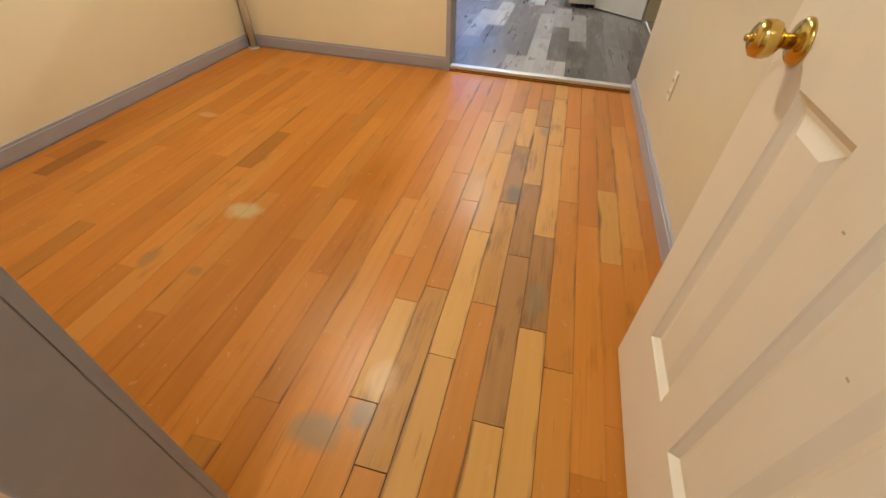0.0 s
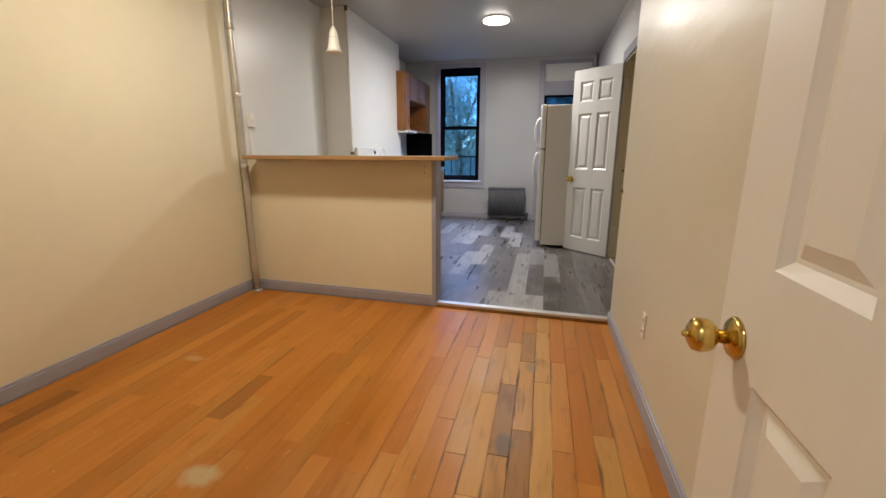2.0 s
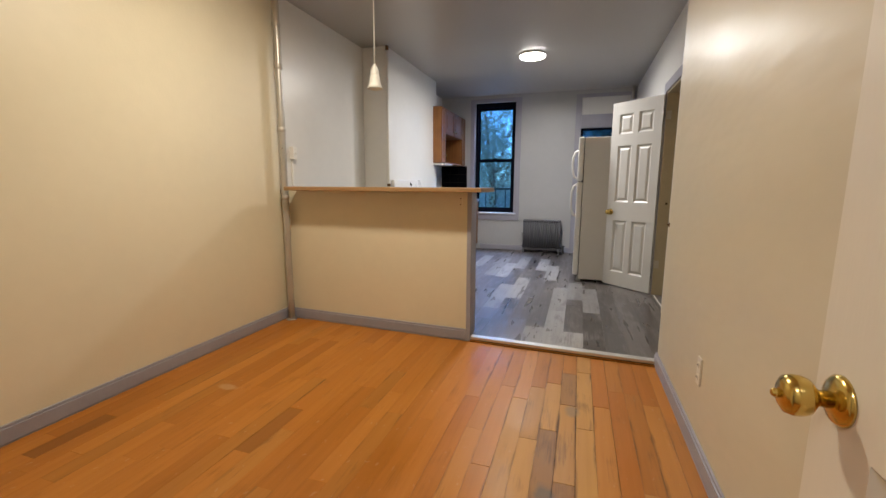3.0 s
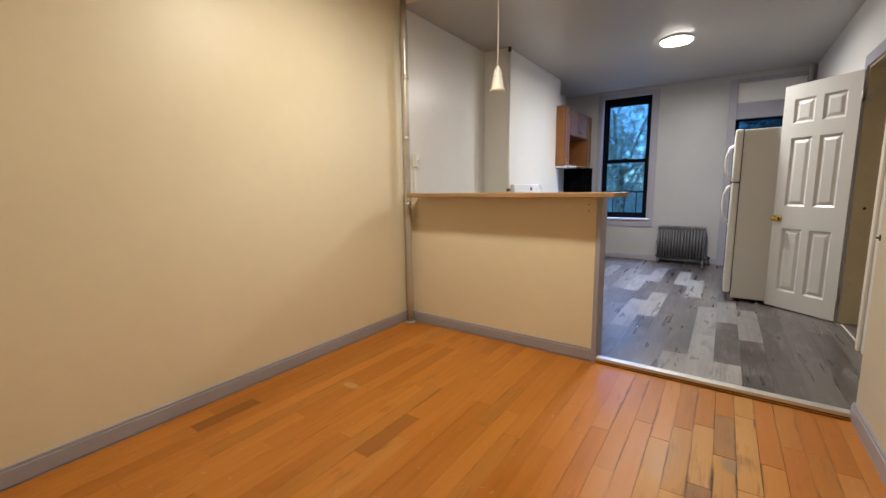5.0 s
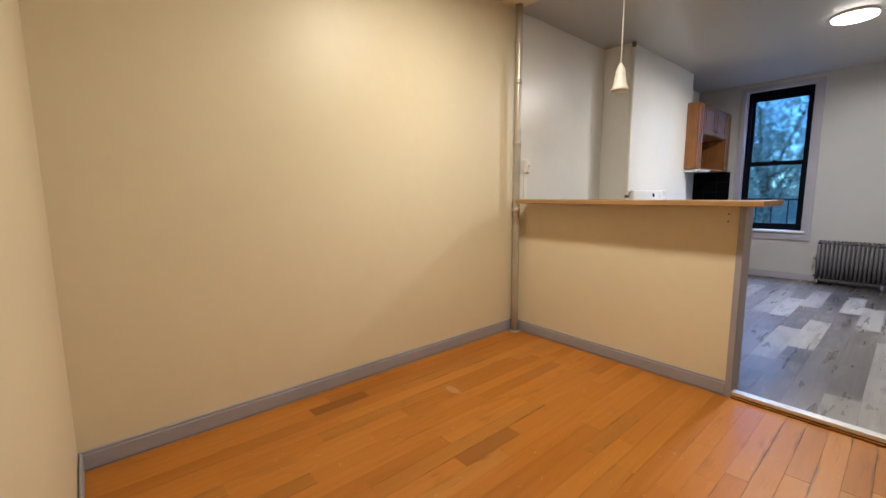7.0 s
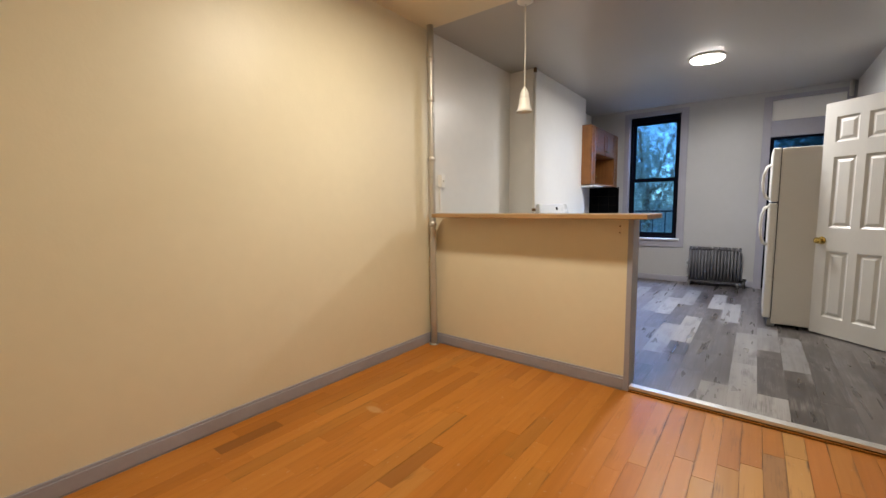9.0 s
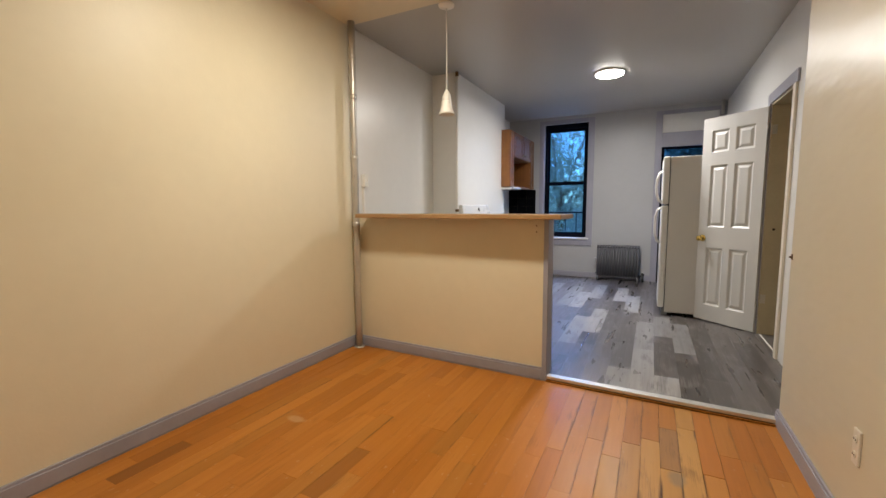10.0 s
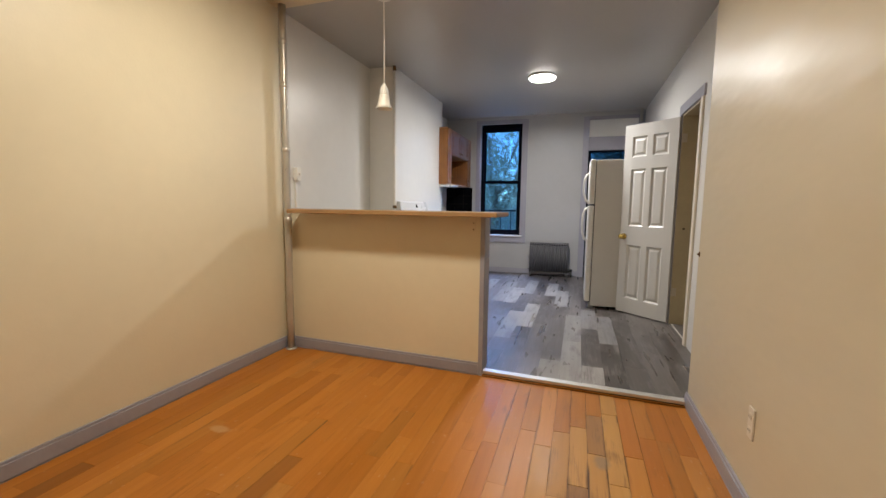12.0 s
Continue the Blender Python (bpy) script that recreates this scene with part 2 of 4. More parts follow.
BAR_WOOD = wood("bar_top_wood", [(0.27, 0.15, 0.06), (0.38, 0.225, 0.10), (0.47, 0.30, 0.145)], 0.36, stretch=(2, 40, 40), piece=0.1)
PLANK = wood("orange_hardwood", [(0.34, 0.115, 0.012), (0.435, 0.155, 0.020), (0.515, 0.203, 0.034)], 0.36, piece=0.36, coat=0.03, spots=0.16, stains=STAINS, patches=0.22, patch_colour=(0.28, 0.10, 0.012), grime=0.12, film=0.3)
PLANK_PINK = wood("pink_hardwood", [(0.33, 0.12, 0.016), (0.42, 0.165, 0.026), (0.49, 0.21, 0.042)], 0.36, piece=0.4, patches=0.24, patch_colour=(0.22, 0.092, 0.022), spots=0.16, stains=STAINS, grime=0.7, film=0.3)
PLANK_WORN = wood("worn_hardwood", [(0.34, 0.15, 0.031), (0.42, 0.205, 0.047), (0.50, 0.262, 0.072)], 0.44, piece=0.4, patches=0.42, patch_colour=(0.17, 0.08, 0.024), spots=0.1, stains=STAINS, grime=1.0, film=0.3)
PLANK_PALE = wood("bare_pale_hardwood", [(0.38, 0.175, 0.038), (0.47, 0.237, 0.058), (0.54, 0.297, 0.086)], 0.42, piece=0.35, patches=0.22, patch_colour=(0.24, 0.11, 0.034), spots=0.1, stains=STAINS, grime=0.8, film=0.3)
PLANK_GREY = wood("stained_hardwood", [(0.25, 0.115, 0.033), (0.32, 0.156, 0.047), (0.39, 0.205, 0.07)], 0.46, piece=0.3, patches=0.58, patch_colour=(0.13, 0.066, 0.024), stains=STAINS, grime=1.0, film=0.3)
PLANK_DARK = wood("dark_hardwood", [(0.235, 0.080, 0.009), (0.285, 0.101, 0.014), (0.33, 0.124, 0.020)], 0.38, piece=0.3, coat=0.08, patches=0.2, patch_colour=(0.20, 0.068, 0.009), film=0.3)
VINYL = wood("grey_vinyl_plank", [(0.040, 0.034, 0.032), (0.082, 0.071, 0.068), (0.165, 0.149, 0.143)], 0.31, stretch=(34, 1.1, 34), piece=0.36, blotch=(20, 2.0, 20), patches=0.56, patch_colour=(0.21, 0.194, 0.186))
VINYL_PALE = wood("pale_vinyl_plank", [(0.15, 0.141, 0.137), (0.28, 0.268, 0.261), (0.42, 0.405, 0.396)], 0.32, stretch=(34, 1.1, 34), blotch=(20, 2.5, 20), piece=0.3, patches=0.62, patch_colour=(0.135, 0.122, 0.116), spots=0.7, spot_colour=(0.05, 0.043, 0.04))
BARK = mat("bark", (0.06, 0.045, 0.03), 0.9, vary=0.4, scale=12, bump=0.6, bump_scale=20)
LEAF = mat("leaf", (0.11, 0.18, 0.17), 0.5, vary=0.35, scale=2)
LEAF.node_tree.nodes["Principled BSDF"].inputs["Transmission Weight"].default_value = 0.25
EARTH = mat("ground_earth", (0.09, 0.09, 0.06), 0.95, vary=0.3, scale=0.8)
IRON = mat("black_iron", (0.02, 0.02, 0.022), 0.5, 0.6, vary=0.2, scale=15)

# ---- mesh tools ----


def bx(bm, x0, x1, y0, y1, z0, z1, bevel=0.0):
    """Add a box, its edges rounded by bevel."""
    b = bmesh.new()
    bmesh.ops.create_cube(b, size=1)
    for v in b.verts:
        v.co = ((x0 + x1) / 2 + v.co.x * (x1 - x0), (y0 + y1) / 2 + v.co.y * (y1 - y0), (z0 + z1) / 2 + v.co.z * (z1 - z0))
    if bevel:
        bmesh.ops.bevel(b, geom=b.edges[:], offset=bevel, segments=2, affect="EDGES", profile=0.5)
    put_in(bm, b)
    return bm


def put_in(bm, b, m=None):
    """Add mesh b to bm, at the pose m."""
    if m is not None:
        b.transform(m)
    me = bpy.data.meshes.new("t")
    b.to_mesh(me)
    b.free()
    bm.from_mesh(me)
    bpy.data.meshes.remove(me)


def lathe(bm, profile, m=None, seg=20):
    """Turn a profile of (radius, height) about the z axis."""
    b = bmesh.new()
    rings = []
    for r, z in profile:
        rings.append([b.verts.new((max(r, 1e-4) * math.cos(2 * math.pi * k / seg), max(r, 1e-4) * math.sin(2 * math.pi * k / seg), z)) for k in range(seg)])
    for a, c in zip(rings, rings[1:]):
        for k in range(seg):
            f = b.faces.new((a[k], a[(k + 1) % seg], c[(k + 1) % seg], c[k]))
            f.smooth = True
    b.faces.new(rings[0][::-1])
    b.faces.new(rings[-1])
    bmesh.ops.recalc_face_normals(b, faces=b.faces[:])
    put_in(bm, b, m)
    return bm


def tube(bm, points, radius, seg=12, flat=1.0):
    """A round bar along the points."""
    b = bmesh.new()
    pts = [Vector(p) for p in points]
    rings = []
    for i, p in enumerate(pts):
        d = (pts[min(i + 1, len(pts) - 1)] - pts[max(i - 1, 0)]).normalized()
        side = d.cross(Vector((0.31, 0.17, 0.93)) if abs(d.z) < 0.9 else Vector((0, 1, 0))).normalized()
        up = side.cross(d)
        rings.append([b.verts.new(p + radius * (side * math.cos(2 * math.pi * k / seg) + flat * up * math.sin(2 * math.pi * k / seg))) for k in range(seg)])
    for a, c in zip(rings, rings[1:]):
        for k in range(seg):
            f = b.faces.new((a[k], a[(k + 1) % seg], c[(k + 1) % seg], c[k]))
            f.smooth = True
    b.faces.new(rings[0][::-1])
    b.faces.new(rings[-1])
    bmesh.ops.recalc_face_normals(b, faces=b.faces[:])
    put_in(bm, b)
    return bm


def mesh_object(name, bm, material):
    me = bpy.data.meshes.new(name)
    bm.to_mesh(me)
    bm.free()
    me.materials.append(material)
    return new(name, me)


def part(name, bm, material, parent, label=""):
    ob = mesh_object(name, bm, material)
    ob.parent = parent
    return tagged(ob, label)


def thing(name, label, category, place=(0, 0, 0), turn=0, group="", kind=""):
    ob = new(name)
    ob.matrix_world = pose(*place, 0, 0, turn)
    return tagged(ob, label, category, group, kind)


def structure(name, boxes, material, label, bevel=0.0):
    bm = bmesh.new()
    for b in boxes:
        bx(bm, *b, bevel)
    return tagged(mesh_object(name, bm, material), label, name.split("_")[0], kind="structure")


# ---- structure ----
W = 2.957     # living room width
BACK = -2.888 # living side of the back wall
KR = 3.19     # right wall of the kitchen
FAR = 4.38    # far wall of the kitchen
TOP = 2.69    # ceilings
KF = 0.03     # kitchen floor
DX0, DX1, DTOP = 1.93, 2.80, 2.06   # doorway in the back wall
WX0, WX1, WZ0, WZ1 = 0.61, 1.335, 0.69, 2.575  # kitchen window
GX0, GX1, GZ1 = 2.386, 3.10, 2.57     # glazed back door and its transom

structure("wall_left", [(-0.15, 0, BACK - 0.12, 0.06, -0.05, TOP)], CREAM, "cream satin painted plaster wall")
structure("wall_left_kitchen", [(-0.15, 0, 0.06, FAR, -0.05, TOP)], WHITE_WALL, "white painted plaster kitchen wall")
structure("wall_chase", [(0.0, 0.30, 1.50, 3.20, -0.05, TOP)], WHITE_WALL, "white plastered chimney breast beside the range", 0.006)
structure("wall_right", [(W, KR + 0.14, BACK - 0.12, -0.02, -0.05, TOP)], CREAM_GLOSS, "cream gloss painted wall with soft lamp glare", 0.008)
structure("wall_right_kitchen", [(KR, KR + 0.14, -0.02, 1.14, -0.05, TOP), (KR, KR + 0.14, 1.81, FAR, -0.05, TOP), (KR, KR + 0.14, 1.14, 1.81, 2.08, TOP)], WHITE_WALL, "white painted kitchen wall with a doorway")
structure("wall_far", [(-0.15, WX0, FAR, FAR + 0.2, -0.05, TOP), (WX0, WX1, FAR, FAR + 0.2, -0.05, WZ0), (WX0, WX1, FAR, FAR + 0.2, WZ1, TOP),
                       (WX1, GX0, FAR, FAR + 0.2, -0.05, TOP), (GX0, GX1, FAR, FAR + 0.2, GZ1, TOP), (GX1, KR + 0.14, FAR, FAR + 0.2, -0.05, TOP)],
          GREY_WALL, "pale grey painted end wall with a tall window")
structure("wall_back", [(-0.15, DX0 - 0.02, BACK - 0.12, BACK, -0.05, TOP), (DX1 + 0.02, W, BACK - 0.12, BACK, -0.05, TOP), (DX0 - 0.02, DX1 + 0.02, BACK - 0.12, BACK, DTOP + 0.02, TOP)],
          CREAM, "cream painted wall around the entry doorway")
structure("half_wall", [(-0.01, 1.672, 0.0, 0.12, -0.05, 1.12)], CREAM, "cream painted half wall under the bar top", 0.003)
structure("ceiling_living", [(-0.15, KR + 0.14, BACK - 0.12, 0.05, TOP, TOP + 0.12)], CREAM_CEILING, "cream painted plaster ceiling")
structure("ceiling_kitchen", [(-0.15, KR + 0.14, 0.05, FAR + 0.2, TOP, TOP + 0.12)], CEILING, "off-white painted kitchen ceiling, its dimness put into the colour")
structure("wall_hall", [(0.9, 1.0, -4.4, BACK - 0.12, -0.05, TOP), (W, W + 0.1, -4.4, BACK - 0.12, -0.05, TOP), (0.9, W + 0.1, -4.5, -4.4, -0.05, TOP)], CREAM, "plain cream walls of the hall behind the doorway")
structure("ceiling_hall", [(0.9, W + 0.1, -4.5, BACK - 0.12, TOP, TOP + 0.12)], CREAM_CEILING, "plain cream ceiling of the hall")
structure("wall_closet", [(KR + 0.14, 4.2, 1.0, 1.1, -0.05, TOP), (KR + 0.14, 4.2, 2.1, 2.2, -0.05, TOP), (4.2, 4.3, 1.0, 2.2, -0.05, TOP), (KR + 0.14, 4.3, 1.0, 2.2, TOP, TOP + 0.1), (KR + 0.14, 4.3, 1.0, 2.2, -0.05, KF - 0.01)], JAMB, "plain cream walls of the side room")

# baseboards, threshold and corner trims in grey paint
def board(name, x0, x1, y0, y1, z0=0.0, h=0.09, lip=True):
    bm = bmesh.new()
    bx(bm, x0, x1, y0, y1, z0 + 0.005, z0 + h - 0.014, 0.003)
    dx, dy = (0.005, 0) if y1 - y0 > x1 - x0 else (0, 0.005)   # thinner moulded lip
    bx(bm, x0 + (dx if x0 > 1 else 0), x1 - (0 if x0 > 1 else dx), y0 + dy, y1, z0 + h - 0.016, z0 + h, 0.003)
    bx(bm, x0, x1, y0, y1, z0 - 0.004, z0 + 0.001)
    return tagged(mesh_object(name, bm, TRIM), "grey painted wooden baseboard", "baseboard", kind="structure")


board("baseboard_left", 0.0, 0.016, BACK, 0.045)
board("baseboard_half_wall", 0.018, 1.652, -0.016, 0.0)
board("baseboard_right", W - 0.016, W, BACK, -0.022)
board("baseboard_back", 0.016, DX0 - 0.09, BACK, BACK + 0.016)
board("baseboard_far", 0.74, 2.296, FAR - 0.016, FAR, KF)
board("baseboard_kitchen_right", KR - 0.016, KR, 1.88, FAR, KF)
structure("trim_half_wall", [(1.652, 1.684, -0.012, 0.0, 0.0, 1.118), (1.672, 1.684, 0.0, 0.125, 0.0, 1.118)], TRIM, "grey painted corner boards on the half wall end", 0.002)
structure("trim_doorway", [(DX0 - 0.09, DX0, BACK, BACK + 0.018, 0, DTOP + 0.09), (DX1 + 0.004, DX1 + 0.08, BACK, BACK + 0.018, 0, DTOP + 0.09), (DX0, DX1 + 0.004, BACK, BACK + 0.018, DTOP, DTOP + 0.09),
                           (DX0 - 0.02, DX0, BACK - 0.12, BACK, 0, DTOP + 0.02), (DX1, DX1 + 0.02, BACK - 0.12, BACK, 0, DTOP + 0.02), (DX0, DX1, BACK - 0.12, BACK, DTOP, DTOP + 0.02)],
          TRIM, "grey painted casing and jambs of the entry doorway", 0.003)
structure("trim_kitchen_doorway", [(KR - 0.018, KR, 1.81, 1.88, KF, 2.17), (KR - 0.018, KR, 1.05, 1.81, 2.08, 2.17)], TRIM, "grey-lilac painted casing of the kitchen doorway", 0.003)
structure("trim_kitchen_doorway_near", [(KR - 0.018, KR, 1.08, 1.14, KF, 2.08)], IVORY_DOOR, "ivory painted upright casing board of the kitchen doorway", 0.003)
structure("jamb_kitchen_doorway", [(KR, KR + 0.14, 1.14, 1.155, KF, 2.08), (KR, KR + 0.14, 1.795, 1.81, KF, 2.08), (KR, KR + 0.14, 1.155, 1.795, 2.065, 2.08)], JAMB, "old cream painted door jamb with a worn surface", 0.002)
kitchen_jamb = bpy.data.objects["jamb_kitchen_doorway"]
for z in (0.36, 1.86):
    part("hinge", bx(bmesh.new(), KR + 0.004, KR + 0.045, 1.792, 1.795, z - 0.04, z + 0.04, 0.001), PIPE_PAINT, kitchen_jamb, "old painted hinge leaf")
part("latch_hole", lathe(bmesh.new(), [(0.011, 0), (0.010, 0.001)], pose(KR + 0.07, 1.795, 0.99, 90), 12), DARK, kitchen_jamb, "dark bored hole")
structure("threshold_kitchen_doorway", [(KR - 0.02, KR + 0.14, 1.155, 1.795, KF - 0.03, KF + 0.006)], VINYL, "grey vinyl-covered saddle under the kitchen doorway", 0.003)
structure("threshold_kitchen_doorway_strip", [(KR + 0.014, KR + 0.026, 1.235, 1.765, KF + 0.006, KF + 0.011)], PLASTIC, "narrow white edging strip on the kitchen doorway saddle", 0.001)
structure("threshold", [(1.684, W, -0.004, 0.052, 0.012, KF + 0.004)], ALUMINIUM, "worn silver metal threshold strip between wood and vinyl floors", 0.003)
structure("threshold_riser", [(1.684, W, -0.016, -0.004, 0.0, 0.009)], PLANK_DARK, "dark orange wooden riser strip under the metal threshold", 0.003)

# the partition line and all that is fixed to it run slightly out of square
PIVOT, SKEW = 1.672, 2.0
SKEWED = pose(PIVOT, 0, 0, 0, 0, -SKEW) @ pose(-PIVOT, 0, 0)
for line_name in ("half_wall", "baseboard_half_wall", "trim_half_wall", "threshold", "threshold_riser"):
    bpy.data.objects[line_name].matrix_world = SKEWED


def line_y(x):
    """Where the partition line runs at x."""
    return (PIVOT - x) * math.tan(radians(SKEW))


# ---- living room fittings ----


def bar_top():
    t = thing("bar_counter", "warm brown wooden bar top on the cream half wall", "bar counter")
    t.matrix_world = SKEWED
    bm = bmesh.new()
    bx(bm, 0.165, 1.80, -0.185, 0.004, 1.12, 1.15, 0.004)
    bx(bm, 0.0, 1.80, 0.0, 0.20, 1.12, 1.15, 0.004)
    part("top", bm, BAR_WOOD, t)
    x = 1.60
    bm = bmesh.new()
    bx(bm, x - 0.012, x + 0.012, -0.006, 0.0, 1.005, 1.117, 0.001)
    bx(bm, x - 0.012, x + 0.012, -0.115, 0.0, 1.114, 1.12, 0.001)
    br = part("bracket", bm, CREAM, t, "small cream-painted metal angle bracket")
    for z in (1.03, 1.072):
        part("screw", lathe(bmesh.new(), [(0.005, 0), (0.004, 0.003)], pose(x, -0.006, z, 90), 8), RUST, br, "rusty screw head")


bar_top()


def riser_pipe():
    t = thing("riser_pipe", "silver-painted steam riser pipe standing in the wall corner", "pipe", (0.07, -0.005, 0))
    part("pipe", tube(bmesh.new(), [(0.002 * math.sin(z * 2), 0, z * TOP / 12) for z in range(13)], 0.028, 18), PIPE_PAINT, t)
    for z in (1.06, 1.61, 2.10, 2.42):
        bm = lathe(bmesh.new(), [(0.028, -0.02), (0.032, -0.016), (0.032, 0.016), (0.028, 0.02)], pose(0, 0, z), 18)
        part("coupling", bm, PIPE_PAINT, t)
    part("floor_plate", lathe(bmesh.new(), [(0.046, 0.0), (0.045, 0.006), (0.03, 0.012)], seg=20), PIPE_PAINT, t, "dented painted pipe collar on the floor")


riser_pipe()


def outlet():
    t = thing("wall_outlet", "cream-white duplex outlet low on the cream wall", "outlet", (W, -0.942, 0.37), 0)
    part("plate", bx(bmesh.new(), -0.008, 0, -0.026, 0.026, -0.062, 0.062, 0.003), IVORY_DOOR, t)
    for z in (-0.027, 0.027):
        s = part("socket", lathe(bmesh.new(), [(0.013, 0), (0.012, 0.003)], pose(-0.008, 0, z, 0, -90), 14), IVORY_DOOR, t)
        bm = bmesh.new()
        for y in (-0.006, 0.006):
            bx(bm, -0.0125, -0.0105, y - 0.0006, y + 0.0006, z - 0.003, z + 0.004)
        part("slot", bm, DARK, s, "dark contact slots")


outlet()


def wall_catch():
    t = thing("wall_catch", "small rusty metal catch screwed to the wall edge", "catch", (W, -0.045, 0.931))
    part("plate", bx(bmesh.new(), -0.004, 0, -0.009, 0.009, -0.014, 0.014, 0.001), RUST, t)
    part("tongue", bx(bmesh.new(), -0.014, -0.004, -0.005, 0.005, -0.005, 0.004, 0.002), RUST, t)


wall_catch()


def ceiling_light(name, place, diffuser, label):
    t = thing(name, label, "ceiling light", place)
    part("base", lathe(bmesh.new(), [(0.15, TOP - place[2]), (0.157, TOP - place[2] - 0.004), (0.157, 0.018), (0.15, 0.014)], seg=40), PLASTIC, t)
    part("diffuser", lathe(bmesh.new(), [(0.148, 0.016), (0.150, 0.010), (0.144, 0.001), (0.13, -0.003), (0.08, -0.006), (0.0, -0.007)], seg=40), diffuser, t, "glowing white diffuser")


ceiling_light("ceiling_light", LIVING_LAMP, DIFFUSER_WARM, "round warm-white flush ceiling light, switched on, in the living room")
# fixture made up to go with the added hall lamp
ceiling_light("ceiling_light", (2.0, -3.7, 2.63), DIFFUSER, "added, unseen round white flush ceiling light in the entry hall")
ceiling_light("ceiling_light", KITCHEN_LAMP, DIFFUSER, "round white flush ceiling light, switched on, in the kitchen")


def door_leaf(name, w, h, rows, place, turn, label, knob_z, knob_side, knob_in=0.07, hinges=(), stile=0.112, mid=0.10, paint=DOOR_PAINT):
    """A moulded six-panel leaf: hinge edge at x = 0, faces at y = 0 and y = -0.035."""
    thick = 0.035
    t = thing(name, label, "door", place, turn)
    pw = (w - 2 * stile - mid) / 2
    cols = [(stile, stile + pw), (stile + pw + mid, w - stile)]
    bm = bmesh.new()
    bx(bm, 0, stile, -thick, 0, 0, h)
    bx(bm, w - stile, w, -thick, 0, 0, h)
    zs = [0] + [z for r in rows for z in r] + [h]
    for a, b in zip(zs[::2], zs[1::2]):
        bx(bm, stile, w - stile, -thick, 0, a, b)
    for a, b in rows:
        bx(bm, stile + pw, stile + pw + mid, -thick, 0, a, b)
    bmesh.ops.remove_doubles(bm, verts=bm.verts[:], dist=1e-5)
    part("leaf", bm, paint, t)
    for a, b in rows:
        for x0, x1 in cols:
            pb = bmesh.new()
            for face in (0, -thick):
                s = -1 if face == 0 else 1
                rings = []
                for inset, depth in ((0, 0), (0.004, 0.004), (0.017, 0.0135), (0.024, 0.0135), (0.046, 0.004)):
                    rings.append([pb.verts.new((x, face + s * depth, z)) for x, z in ((x0 + inset, a + inset), (x1 - inset, a + inset), (x1 - inset, b - inset), (x0 + inset, b - inset))])
                for q, r in zip(rings, rings[1:]):
                    for k in range(4):
                        pb.faces.new((q[k], q[(k + 1) % 4], r[(k + 1) % 4], r[k]))
                pb.faces.new(rings[-1])
            bmesh.ops.recalc_face_normals(pb, faces=pb.faces[:])
            part("panel", pb, paint, t)
    for side in (1, -1):
        base = 0 if side == 1 else -thick
        m = pose(w - knob_in, base, knob_z, -90 * side)
        k = part("doorknob", lathe(bmesh.new(), [(0.011, 0.006), (0.011, 0.026), (0.016, 0.030), (0.024, 0.036), (0.027, 0.044), (0.0275, 0.054), (0.025, 0.062), (0.017, 0.067), (0.008, 0.068)], m, 28), BRASS, t, "polished brass round doorknob")
        part("rose", lathe(bmesh.new(), [(0.034, 0), (0.034, 0.003), (0.029, 0.008), (0.016, 0.011), (0.012, 0.012)], m, 28), BRASS, k)
        part("turn_button", lathe(bmesh.new(), [(0.006, 0.066), (0.006, 0.074), (0.004, 0.077)], m, 12), BRASS, k)
    part("latch_plate", bx(bmesh.new(), w, w + 0.0015, -0.029, -0.006, knob_z - 0.028, knob_z + 0.028), BRASS, t)
    for z in hinges:
        bm = lathe(bmesh.new(), [(0.006, -0.045), (0.006, 0.045)], pose(-0.006, 0.004, z), 10)
        bx(bm, -0.002, 0.0, -0.03, 0.002, z - 0.044, z + 0.044)
        part("hinge", bm, STEEL, t, "painted steel butt hinge")
    return t


entry = door_leaf("entry_door", 0.715, 2.03, [(0.24, 0.835), (1.01, 1.62), (1.735, 1.93)], (2.757, -2.915, 0.010), 90, "ivory-white six-panel moulded door standing open against the side wall", 0.88, 1, 0.06, (0.2, 1.0, 1.83), 0.13, 0.105, IVORY_DOOR)
for u, z in ((0.338, 0.765), (0.20, 0.68)):
    part("scuff", bx(bmesh.new(), u - 0.003, u + 0.003, 0.0, 0.0004, z - 0.0015, z + 0.0015), JAMB, entry, "small brown scuff mark")
door_leaf("kitchen_door", 0.585, 2.018, [(0.16, 0.745), (0.948, 1.556), (1.68, 1.892)], (3.163, 1.795, KF + 0.012), 138.4, "white six-panel moulded door swung open into the kitchen", 0.835, 1, 0.05, (0.2, 1.82), 0.092, 0.062)

# ---- kitchen ----


def pendant():
    x, y = 0.873, 0.10
    t = thing("pendant_lamp", "small unlit pendant lamp with frosted bell shade on a white cord", "pendant lamp", (x, y, TOP))
    part("canopy", lathe(bmesh.new(), [(0.06, 0), (0.058, -0.012), (0.035, -0.024), (0.006, -0.028)], seg=24), PLASTIC, t)
    part("cord", tube(bmesh.new(), [(0, 0, -0.02), (0.002, 0, -0.3), (0, 0, -0.63)], 0.0045, 8), PLASTIC, t)
    part("socket_cap", lathe(bmesh.new(), [(0.006, -0.605), (0.010, -0.615), (0.020, -0.63), (0.031, -0.655), (0.034, -0.685), (0.034, -0.69)], seg=20), PLASTIC, t)
    part("shade", lathe(bmesh.new(), [(0.033, -0.688), (0.037, -0.70), (0.041, -0.735), (0.049, -0.765), (0.063, -0.79), (0.060, -0.79), (0.046, -0.763), (0.038, -0.73), (0.033, -0.70)], seg=28), SHADE, t, "frosted ribbed bell glass shade")


pendant()


